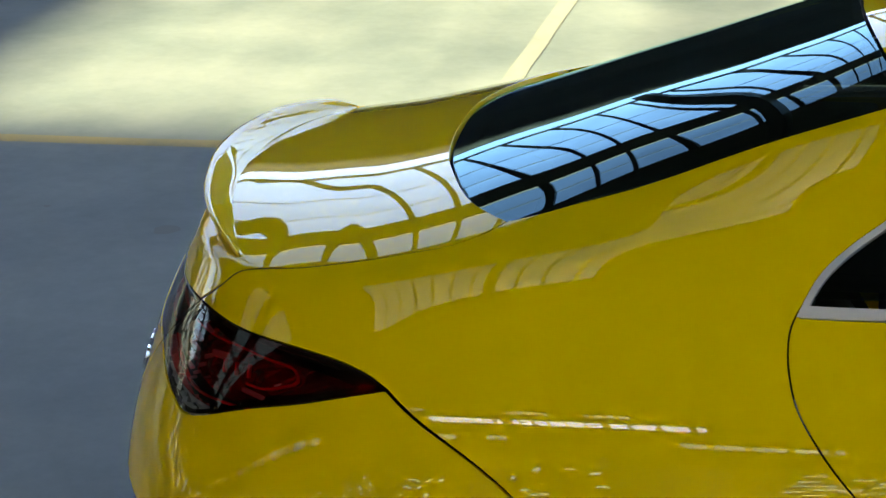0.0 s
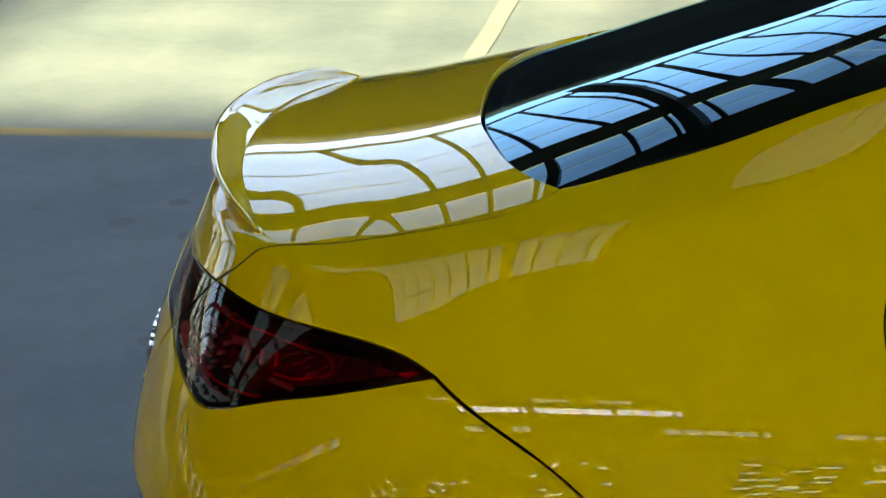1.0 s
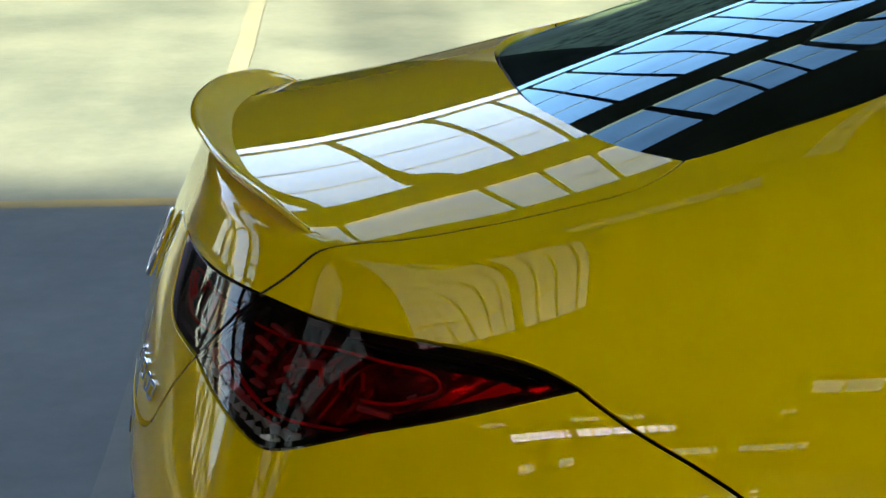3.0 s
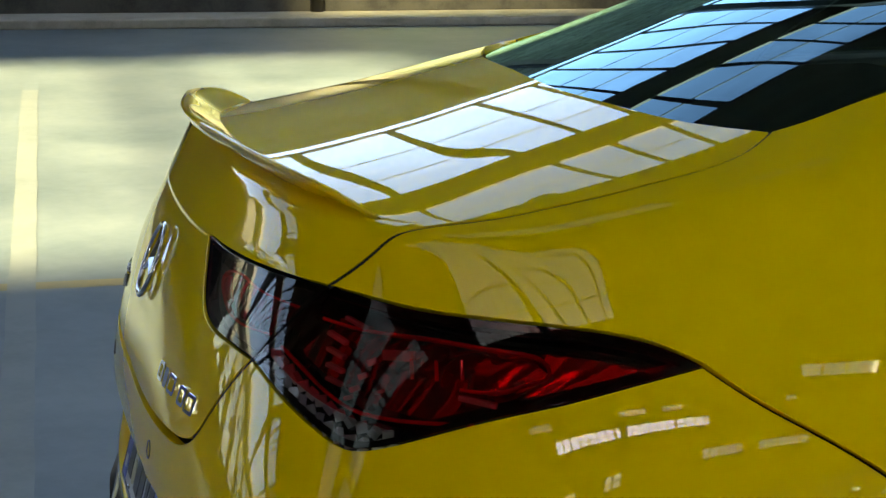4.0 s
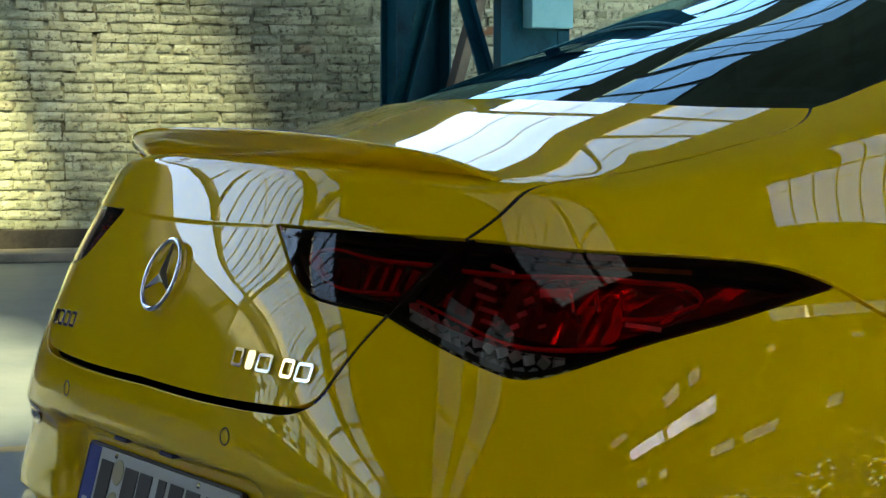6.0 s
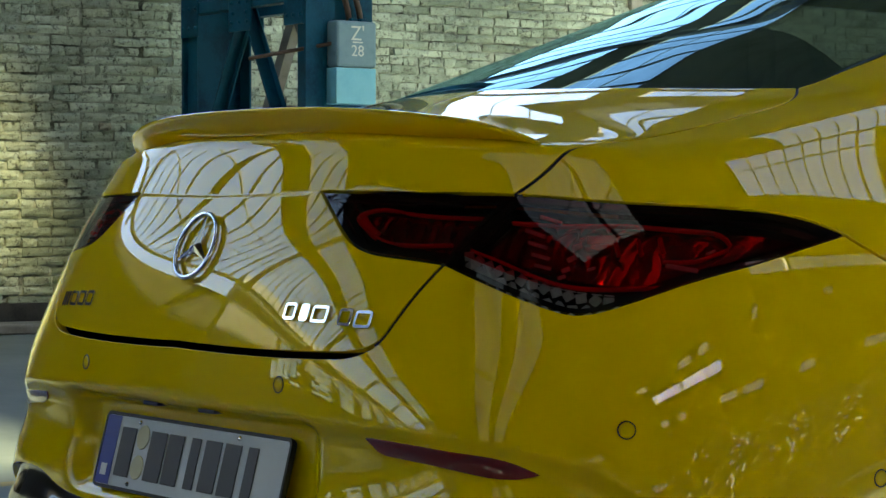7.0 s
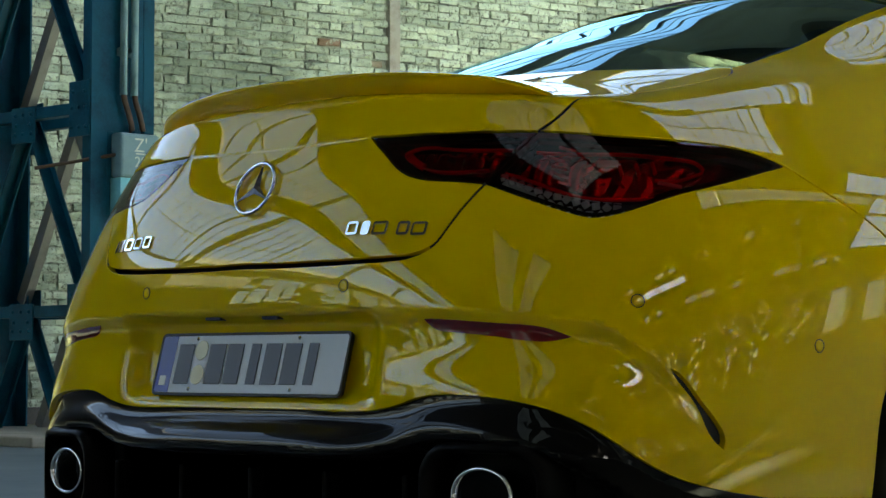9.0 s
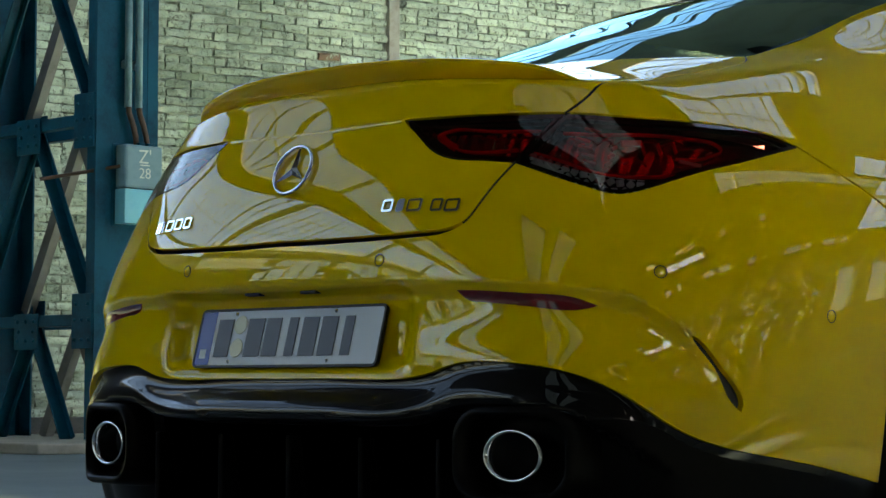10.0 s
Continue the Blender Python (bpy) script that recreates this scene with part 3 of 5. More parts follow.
# u from, u to, stretches of y, glass, bar spacing
GLAZED = [(EDGES[0], EDGES[1], WHOLE, ROOF_GLASS, .45), (EDGES[2], EDGES[3], WHOLE, ROOF_GLASS_PALE, .45),
          # unseen openings added so that sun falls on the wall and floor
          (-.38, -.26, [(-.9, 1.3)], ROOF_GLASS_DARK, .45), (-.37, -.27, [(1.8, 3.2)], ROOF_GLASS_BLACK, .45), (-.09, .335, [(-5.7, -1.0)], ROOF_GLASS_CROWN, .45),
          (-.04, .10, [(-45.0, -10.6)], ROOF_GLASS_DARK, 1.64), (.17, .28, [(-45.0, -9.4)], ROOF_GLASS_DARK, 1.64),
          # strips beyond y 12 are unseen additions to light flank and wall
          (.14, .27, [(4.2, 9.0)], ROOF_GLASS, .6), (.32, .50, [(12.0, 45.0)], ROOF_GLASS, .6), (-.40, -.15, [(13.5, 42.0)], ROOF_GLASS, .6),
          (-.13, .13, [(6.0, 11.6)], ROOF_GLASS, .6), (.53, .60, [(2.6, 14.0)], ROOF_GLASS_DIM, .45), (.52, .66, [(14.0, 45.0)], ROOF_GLASS, .6),
          # .755 slot: unseen, added so sunlit floor throws light on the flank
          (.755, .80, [(-5.0, .2)], ROOF_GLASS, .3), (.06, .30, [(14.5, 45.0)], ROOF_GLASS, .6), (.67, .86, [(14.0, 45.0)], ROOF_GLASS, .6),
          (.69, .72, GLINTS, ROOF_GLASS_DIM, .16), (.885, .92, EAST, ROOF_GLASS_DIM, .28)]


def bar(bm, a, b, half, up):
    """a straight bar of rectangular section"""
    a, b = Vector(a), Vector(b)
    d = (b - a).normalized()
    s = d.cross(Vector((0, 0, 1)))
    s = s.normalized() if s.length > .1 else Vector((1, 0, 0))
    t = s.cross(d)
    vs = [bm.verts.new(p + s * i * half + t * j * up) for p in (a, b) for i, j in ((-1, -1), (1, -1), (1, 1), (-1, 1))]
    for f in ((0, 1, 2, 3), (7, 6, 5, 4), (0, 4, 5, 1), (1, 5, 6, 2), (2, 6, 7, 3), (3, 7, 4, 0)):
        bm.faces.new([vs[i] for i in f])


cuts = sorted({-1.0, 1.0} | {u for g in GLAZED for u in g[:2]})
bm = bmesh.new()
for u0, u1 in zip(cuts, cuts[1:]):
    open_y = sorted(span for g in GLAZED if g[0] <= u0 and u1 <= g[1] for span in g[2])
    stops = [Y0] + [y for span in open_y for y in span] + [Y1]
    spans = [(p, q) for p, q in zip(stops[::2], stops[1::2]) if q > p]
    for ya, yb in spans:
        prof = [arch(u) for u in np.linspace(u0, u1, 7)]
        rows_ = [[bm.verts.new((x, y, z + k)) for x, z in prof] for k in (0, .12) for y in (ya, yb)]
        for a, b in ((0, 1), (2, 3), (0, 2), (1, 3)):
            for i in range(len(prof) - 1):
                bm.faces.new((rows_[a][i], rows_[a][i + 1], rows_[b][i + 1], rows_[b][i]))
        for i in (0, -1):
            bm.faces.new((rows_[0][i], rows_[1][i], rows_[3][i], rows_[2][i]))
ceiling = tagged(part("ceiling", bm, ROOF_BOARD), "dark boarded barrel roof between glazed strips", "ceiling", kind="structure")
for u0, u1, stretches, roof_glass, bay in GLAZED:
    bm, panes = bmesh.new(), bmesh.new()
    prof = [arch(u) for u in np.linspace(u0, u1, 7)]
    lanes = max(2, round((u1 - u0) * 15 / .8))
    for ya, yb in stretches:
        for j in range(lanes + 1):                        # bars along the hall
            x, z = arch(u0 + (u1 - u0) * j / lanes)
            bar(bm, (x, ya, z), (x, yb, z), .045 if j in (0, lanes) else .026, .014)
        for k, y in enumerate(np.arange(ya, yb, bay)):    # bars across
            for (xa, za), (xb, zb) in zip(prof, prof[1:]):
                bar(bm, (xa, y, za), (xb, y, zb), .05 if k % 7 == 0 else .026, .014)
        grid_ = [[panes.verts.new((x, y, z + .06)) for x, z in prof] for y in (ya, yb)]
        for i in range(len(prof) - 1):
            panes.faces.new((grid_[0][i], grid_[0][i + 1], grid_[1][i + 1], grid_[1][i]))
    roof_light = tagged(part("roof_light", bm, ROOF_STEEL), "dark steel glazing bars of a roof light strip, some strips added for light", "roof light", group="roof lights", kind="structure")
    part("roof_pane", panes, roof_glass, roof_light, "tinted roof glass with uneven grime")
for y in np.arange(Y0 + 4.1, Y1, 6.56):                   # arched ribs
    bm = bmesh.new()
    prof = [arch(u) for u in np.linspace(-1, 1, 41)]
    for (xa, za), (xb, zb) in zip(prof, prof[1:]):
        bar(bm, (xa, y, za - .22), (xb, y, zb - .22), .09, .14)
    tagged(part("roof_rib", bm, ROOF_STEEL), "dark riveted steel arch rib under the roof", "roof rib", group="roof ribs", kind="structure")

# plain walls that close the hall; small windows pierce the east and south walls
def pierced(name, along_x, fixed, thick, a0, a1, top, holes, label, mat=DIM_WALL, panes=(5, 8), boarded=.45):
    """a wall with barred windows, some of their panes blocked to shape the light"""
    bm, boards, sheets = bmesh.new(), bmesh.new(), bmesh.new()
    rng = random.Random(len(holes) + int(fixed))
    edges = sorted({a0, a1} | {h[i] for h in holes for i in (0, 1)})

    def place(u, d, z):
        return (u, fixed + d, z) if along_x else (fixed + d, u, z)
    for u, v in zip(edges, edges[1:]):
        cut = [h for h in holes if h[0] <= u and v <= h[1]]
        spans = [(0, cut[0][2]), (cut[0][3], top)] if cut else [(0, top)]
        for za, zb in spans:
            add_box(bm, place(u, 0, za), place(v, thick, zb))
    for h in holes:
        us, zs = np.linspace(h[0], h[1], panes[0] + 1), np.linspace(h[2], h[3], panes[1] + 1)
        for u in us[1:-1]:
            bar(boards, place(u, thick / 2, h[2]), place(u, thick / 2, h[3]), .02, .02)
        for z in zs[1:-1]:
            bar(boards, place(h[0], thick / 2, z), place(h[1], thick / 2, z), .02, .02)
        for u, v in zip(us, us[1:]):
            for za, zb in zip(zs, zs[1:]):
                # unseen boards, added at random to split the window light into glints
                if rng.random() < boarded * (h[0] < 13):
                    d = thick / 2 + .004
                    boards.faces.new([boards.verts.new(place(*c)) for c in ((u, d, za), (v, d, za), (v, d, zb), (u, d, zb))])
        d = thick / 2 + .012
        sheets.faces.new([sheets.verts.new(place(*c)) for c in ((h[0], d, h[2]), (h[1], d, h[2]), (h[1], d, h[3]), (h[0], d, h[3]))])
    wall = tagged(part(name, bm, mat), label, "wall", kind="structure")
    if holes:
        part("window_bars", boards, ROOF_STEEL, wall, "dark steel window bars, random panes blocked to make glints")
        part("window_pane", sheets, WINDOW_GLASS, wall, "grimy window glass")
    else:
        boards.free(), sheets.free()
    return wall


pierced("wall_east", False, 15.0, .4, -46, 46, 6.4, [(y, y + 1.9, 1.4, 4.9) for y in np.arange(-42, 43, 3.28)], "dim brick wall of the hall with tall barred windows", DIM_WALL, (9, 15), .88)
pierced("wall_south", True, -46.4, .4, -15.4, 15.4, 12, [(x, x + 1.2, 2.2, 5.0) for x in np.arange(-12.5, 13, 3.6)], "dim brick end wall of the hall with windows", panes=(3, 5))
pierced("wall_far", False, -15.6, .4, -46, -9, 6.4, [(y, y + 2.5, 2.3, 5.0) for y in np.arange(-44, -12, 3.28)], "dim brick wall of the hall with barred windows", boarded=.15)
box_w = [box("wall_far", (-15.6, 20.5, 0), (-15.2, 46, 6.4), DIM_WALL), box("wall_far", (-15.6, 20.5, 0), (-10.5, 20.9, 9), DIM_WALL)]
for ob in box_w:
    tagged(ob, "dim brick wall of the hall", "wall", kind="structure")
pierced("wall_north", True, 46, .4, -15.4, 15.4, 12, [], "dim brick end wall of the hall")


# ---- the lattice column by the wall ----
XR, XL, YF, YB = -10.47, -12.23, 7.12, 7.6            # right and left posts, front and back planes
column = empty("steel_column", -11.2, 7.4, .075, "blue painted riveted lattice steel column on a concrete base", "steel column")
column_inv = Matrix.Translation((11.2, -7.4, -.075))


def col_part(name, bm, mat, label="", smooth=False):
    bmesh.ops.transform(bm, matrix=column_inv, verts=bm.verts)
    return part(name, bm, mat, column, label, smooth)


def upright(x, sgn):
    bm = bmesh.new()
    add_box(bm, (x - .008, YF, .075), (x + .008, YB, 5.4))                       # web
    for y in (YF, YB):
        add_box(bm, (min(x, x - sgn * .16), y - .008, .075), (max(x, x - sgn * .16), y + .008, 5.4))
        add_box(bm, (x - .012, y - .05, .075), (x + .012, y + .05, 5.4))
    col_part("upright", bm, STEEL_BLUE)


upright(XR, 1)
upright(XL, -1)
STRUTS = [-.55, .985, 2.52, 4.05]
for z in STRUTS[1:]:
    for y in (YF, YB):
        bm = bmesh.new()
        add_box(bm, (XL, y - .05, z - .045), (XR, y + .05, z + .045), None, .004)
        col_part("strut", bm, STEEL_BLUE)
for z0, z1 in zip(STRUTS, STRUTS[1:]):
    for y, mat in ((YF, STEEL_BLUE), (YB, STEEL_GREY)):
        for x in (XL + .12, XR - .12):
            a, b = Vector(((XL + XR) / 2, y, z1 - .03)), Vector((x, y, max(z0 + .1, .075)))
            if z0 < 0:
                k = (.075 - a.z) / (z0 + .1 - a.z)
                b = Vector((a.x + (x - a.x) * k, y, .075))
            bm = bmesh.new()
            bar(bm, a, b, .055, .008)
            off = Vector((.0, .05 if y == YF else -.05, 0))
            bar(bm, a + off, b + off, .006, .05)
            col_part("diagonal", bm, mat)
    for y, s in ((YF, -1), (YB, 1)):
        bm = bmesh.new()
        for x, w in ((XL + .13, .13), (XR - .13, .13), ((XL + XR) / 2, .16)):
            for z in (z1,):
                add_box(bm, (x - w, y + s * .052, z - .22), (x + w, y + s * .064, z + (.20 if w < .15 else .06)), None, .003)
        col_part("gusset", bm, STEEL_BLUE)
        for x, w in ((XL + .13, .13), (XR - .13, .13), ((XL + XR) / 2, .16)):
            for dx, dz in ((-.7, -.15), (0, -.15), (.7, -.15), (-.7, 0), (.7, 0), (0, .0), (-.6, .12 if w < .15 else -.08), (.6, .12 if w < .15 else -.08)):
                bm = bmesh.new()
                bmesh.ops.create_uvsphere(bm, u_segments=8, v_segments=5, radius=.016, matrix=pose(x + dx * w, y + s * .064, z1 + dz))
                col_part("rivet", bm, STEEL_BLUE, smooth=True)
bm = bmesh.new()
tube(bm, [(XL - .17, YF + .36, z) for z in (.075, 2, 4, 5.4)], .10, 20)
tagged(part("round_pipe", bm, STEEL_BLUE, smooth=True), "blue painted round pipe beside the lattice column", "pipe")
for y in (7.33, 7.43):
    bm = bmesh.new()
    tube(bm, [(XR + .06, y, z) for z in (2.62, 3.5, 4.5, 5.4)], .028, 12)
    tube(bm, [(XR + .03, y - .03, 2.95), (XR + .03, y + .03, 2.95)], .035, 8)
    tagged(part("conduit", bm, CONDUIT, smooth=True), "pale blue cable conduit on the steel column", "conduit", "conduits")
    bm = bmesh.new()
    tube(bm, [(XR + .06, y + dy, z) for dy, z in ((0, 2.66), (.01, 2.58), (.05, 2.48), (.075, 2.40), (.085, 2.33))], .022, 10)
    tagged(part("cable", bm, RUSTY_BROWN, smooth=True), "brown cable running into the switch box", "cable", "cables")
sbox = empty("switch_box", XR + .1, 7.42, 1.72, "grey and pale blue electrical switch box on the column", "switch box")


def sub(name, lo, hi, mat, bev=.006, label=""):
    bm = bmesh.new()
    add_box(bm, lo, hi, Matrix.Translation((-(XR + .1), -7.42, -1.72)), bev)
    return part(name, bm, mat, sbox, label)


sub("upper_case", (XR + .01, 7.25, 1.99), (XR + .15, 7.60, 2.325), BOX_GREY, .02)
sub("lower_case", (XR + .01, 7.25, 1.72), (XR + .14, 7.60, 1.985), BOX_BLUE, .006, "pale blue lower cover")
sub("backplate", (XR, 7.22, 1.70), (XR + .012, 7.64, 2.34), STEEL_BLUE)
sub("gland", (XR + .05, 7.40, 2.32), (XR + .11, 7.46, 2.35), STEEL_BLUE)
sub("gland", (XR + .05, 7.49, 2.32), (XR + .11, 7.55, 2.35), STEEL_BLUE)
sub("sign_rule", (XR + .1505, 7.385, 2.165), (XR + .1525, 7.475, 2.175), SIGN_WHITE, 0)
bm = bmesh.new()
tube(bm, [(XR + .07, 7.26, 2.16), (XR - .12, 7.0, 2.10), (XR - .3, 6.78, 2.05)], .014, 8)
bmesh.ops.transform(bm, matrix=Matrix.Translation((-(XR + .1), -7.42, -1.72)), verts=bm.verts)
part("lever", bm, RUSTY_BROWN, sbox, "rusty switch lever")


def lettering(text, size, m, mat, parent, name="lettering"):
    cu = bpy.data.curves.new(name, "FONT")
    cu.body, cu.size, cu.extrude, cu.align_x = text, size, .0008, "CENTER"
    ob = new(name, cu)
    me = bpy.data.meshes.new_from_object(ob.evaluated_get(bpy.context.evaluated_depsgraph_get()))
    bpy.data.objects.remove(ob)
    me.transform(m)
    me.materials.append(mat)
    ob = new(name, me)
    ob.parent = parent
    return ob


sign = Matrix.Translation((-(XR + .1), -7.42, -1.72)) @ Matrix.Translation((XR + .1515, 7.43, 0)) @ Matrix(((0, 0, 1, 0), (1, 0, 0, 0), (0, 1, 0, 0), (0, 0, 0, 1)))
lettering("Z'", .15, sign @ Matrix.Translation((0, 2.185, 0)), SIGN_WHITE, sbox)
lettering("28", .115, sign @ Matrix.Translation((0, 2.07, 0)), SIGN_WHITE, sbox)

# ---- the car ----
car = empty("car", label="bright yellow four-door coupe with a boot spoiler, parked on the concrete", category="car")
LAMP_LID_LOOP = np.concatenate([LAMP_IN_TOP, LID_LAMP, LAMP_IN_LOW])
LAMP_LOOP = np.concatenate([LAMP_TOP, LAMP_LOW, LID_LAMP[::-1]])
SIDES = ((lambda c: np.asarray(c), 1), (flip, -1))
CABIN_BACK = curve([(51.95, 40.16), (52.1, 42.56), (52.92, 44.75), (54.07, 46.57), (55.33, 48.17), (59.5, 53.5), (66, 58.5), (76, 61.5), (90, 62.3)])

def ring_loft(bm, loops, close=False):
    """skins a row of equal vertex loops"""
    rows_ = [[bm.verts.new(p) for p in lp] for lp in loops]
    n = len(rows_[0])
    pairs = list(zip(rows_, rows_[1:])) + ([(rows_[-1], rows_[0])] if close else [])
    for a, b in pairs:
        for i in range(n):
            bm.faces.new((a[i], a[(i + 1) % n], b[(i + 1) % n], b[i]))
    return rows_


boot_lid = panel("boot_lid", both(LID_TOP, LID_SIDE, LID_LAMP, LID_LOW), PAINT, car, holes=[LAMP_LID_LOOP, flip(LAMP_LID_LOOP)], grid=.55, gap=.11,
                 folds=[curve([(-8.3, ph), (0, ph), (8.3, ph)], gap=.4) for ph in (22.62, 22.94, 23.06, 23.18, 23.5)])
quarter = np.concatenate([LAMP_TOP, FENDER_GAP, ARCH_TOP, DOOR_GAP[::-1], CABIN_BACK, [(90, 66), (75, 66), (62, 63)], WINDOW_SIDE[::-1], LID_SIDE])
for side_map, sg in SIDES:
    panel("quarter_panel", side_map(quarter), PAINT, car, grid=.7 if sg > 0 else 1.1, gap=.11)
for side_map, sg in SIDES:                              # black strips stand in for the shade in the joints round the lid
    for joint in (LID_SIDE, LID_LOW[LID_LOW[:, 0] > 14.6]):
        p, n = raw_lift(side_map(joint))
        d = np.cross(n, np.gradient(p, axis=0))
        d /= np.linalg.norm(d, axis=1)[:, None]
        rail = [[tuple(p[i] + d[i] * a + n[i] * b) for a, b in ((.0052, -.012), (.0046, -.0022), (-.0046, -.0022), (-.0052, -.012))] for i in range(len(p))]
        bm = bmesh.new()
        ring_loft(bm, rail)
        part("lid_joint_shade", bm, CAVITY, car, "black strip standing in for shade in the lid joint")
BUMPER_TOP = LID_LOW[::-1] - np.array([0, .16]) * (1 - step(12.5, 15.5, LID_LOW[::-1, :1]))
SLIT = curve([(28.3, 10.25), (28.85, 9.8), (29.82, 8.52), (30.8, 6.55), (30.76, 6.4), (30.6, 6.55), (29.62, 8.45), (28.75, 9.62), (28.3, 10.25)], (4,))
bumper = panel("rear_bumper", both(BUMPER_TOP, LAMP_LOW[::-1], FENDER_GAP, ARCH_BACK, APRON), PAINT, car, holes=[SLIT, flip(SLIT)], grid=.3, gap=.10, depth=.02)
LINER = both(LID_TOP, WINDOW_SIDE, [(62, 62.5), (75, 65.5), (88, 65.5)], CABIN_BACK[::-1], DOOR_GAP, ARCH_TOP[::-1], ARCH_BACK, [(39.5, 0), (20, -1), (0, -1)])


def inner_lift(c, offset=0.0):
    p, n = raw_lift(c)
    return p - n * np.where(np.asarray(c)[:, 1] > 15, .0165, .05)[:, None], -n


LAMP_HOLE = np.concatenate([LAMP_IN_TOP, LAMP_TOP, LAMP_LOW, LAMP_IN_LOW])
# added near-black skin behind the panels, so their joints read as shaded
panel("body_liner", LINER, CAVITY, car, holes=[LAMP_HOLE, flip(LAMP_HOLE)], grid=1.0, gap=-.02, depth=.002, to_shell=inner_lift)
for side_map, sg in SIDES:
    panel("air_slit", shrink(clean(side_map(SLIT)), -.05), BLACK_MATT, bumper, offset=-.012, grid=.5, gap=0, label="black air outlet slit")

# black lower apron with a gloss shelf, a fluted underside and two exhaust outlets
SKIRT_LOW = curve([(39.5, -1.2), (31, -.6), (26, -1.6), (20, -2.6), (10, -2.6), (0, -2.6)])


def skirt_lift(c, offset=0.0):
    c = np.asarray(c, float)

    def at(c):
        p, n = raw_lift(c)
        th, ph = np.abs(c[:, 0]), c[:, 1]
        line = np.interp(th, APRON[::-1, 0], APRON[::-1, 1])
        d = line - ph
        mid = 1 - step(23.5, 28.5, th)
        out = -.014 + (.046 * step(.0, 2.0, d) * (1 - .72 * step(6, 17, th)) - .085 * step(2.15, 2.75, d) * (1 - .45 * step(12.5, 14.5, th))) * mid + .008 * (1 - mid)
        return p + n * out[:, None], n
    pts, n0 = at(c)
    h = .05
    n = np.cross(at(c + (h, 0))[0] - at(c - (h, 0))[0], at(c + (0, h))[0] - at(c - (0, h))[0])
    n /= np.linalg.norm(n, axis=1)[:, None]
    return pts + n0 * offset, n * np.sign((n * n0).sum(1))[:, None]


SHELF = APRON - np.array([0, 2.2]) * (1 - .8 * step(22, 27.5, APRON[:, :1]))
skirt = panel("diffuser", both(SHELF[::-1], [(39.5, -.1), (39.5, -1.2)], SKIRT_LOW), BLACK_DEEP, car, grid=.4, gap=-.03, to_shell=skirt_lift, label="black plastic rear diffuser")
panel("diffuser_shelf", both(APRON[::-1], SHELF), BLACK_GLOSS, skirt, grid=.35, gap=-.03, to_shell=skirt_lift, label="gloss black shelf over the diffuser")

for fx in (-.40, -.20, 0, .20, .40):                    # upright fins under the shelf
    bm = bmesh.new()
    add_box(bm, (fx - .006, .048, .25), (fx + .006, .16, .385), None, .004)
    part("fin", bm, BLACK_DEEP, skirt)


def rounded_rect(w, h, r, n=6):
    out = []
    for cx, cz, a0 in ((w - r, h - r, 0), (-w + r, h - r, 90), (-w + r, -h + r, 180), (w - r, -h + r, 270)):
        out += [(cx + r * math.cos(radians(a0 + 90 * i / n)), cz + r * math.sin(radians(a0 + 90 * i / n))) for i in range(n + 1)]
    return out


for sg in (1, -1):
    cx, cz = .573 * sg, .359
    bm = bmesh.new()
    loops = []
    for w, h, r, y in ((.125, .088, .055, .16), (.122, .086, .055, .075), (.118, .083, .054, .035), (.110, .076, .052, .020), (.102, .069, .050, .022), (.098, .066, .048, .05), (.09, .06, .045, .16)):
        loops.append([(cx + px, y + .012 + .10 * px * sg + .9 * max(0, px * sg - .03)**1.3, cz + pz) for px, pz in rounded_rect(w, h, r)])
    ring_loft(bm, loops)
    bezel = part("exhaust_bezel", bm, BLACK_DEEP, car, smooth=True)
    bm = bmesh.new()
    loops = []
    for w, h, y in ((.057, .043, .17), (.059, .044, .055), (.062, .0455, .048), (.062, .0455, .044), (.059, .042, .041), (.0555, .039, .044), (.054, .038, .06), (.054, .038, .17)):
        loops.append([(cx + w * math.cos(a), y + .010 + .10 * sg * w * math.cos(a), cz + h * math.sin(a)) for a in np.linspace(0, 2 * math.pi, 48, endpoint=False)])
    ring_loft(bm, loops)
    part("exhaust_tip", bm, CHROME, bezel, "oval chrome exhaust tip", smooth=True)
    # near-black plate closes the outlet, its colour standing in for inner shade
    box("exhaust_shade_plate", (cx - .10, .15, cz - .07), (cx + .10, .16, cz + .07), CAVITY, bezel)

# spoiler lip along the lid's edge
SP_X = [0, .1, .2, .3, .4, .5, .548]
lip_y, lip_z = spline(SP_X, [.107, .112, .1265, .145, .177, .2305, .272]), spline(SP_X, [1.081, 1.0808, 1.079, 1.0735, 1.0635, 1.042, 1.018])
root_y = spline(SP_X, [.163, .166, .176, .194, .222, .254, .275])


def on_top(x, y):
    lo, hi = .8, 1.4
    for _ in range(30):
        m = (lo + hi) / 2
        if shell(x, y, m) < 0:
            lo = m
        else:
            hi = m
    return lo


bm = bmesh.new()
loops = []
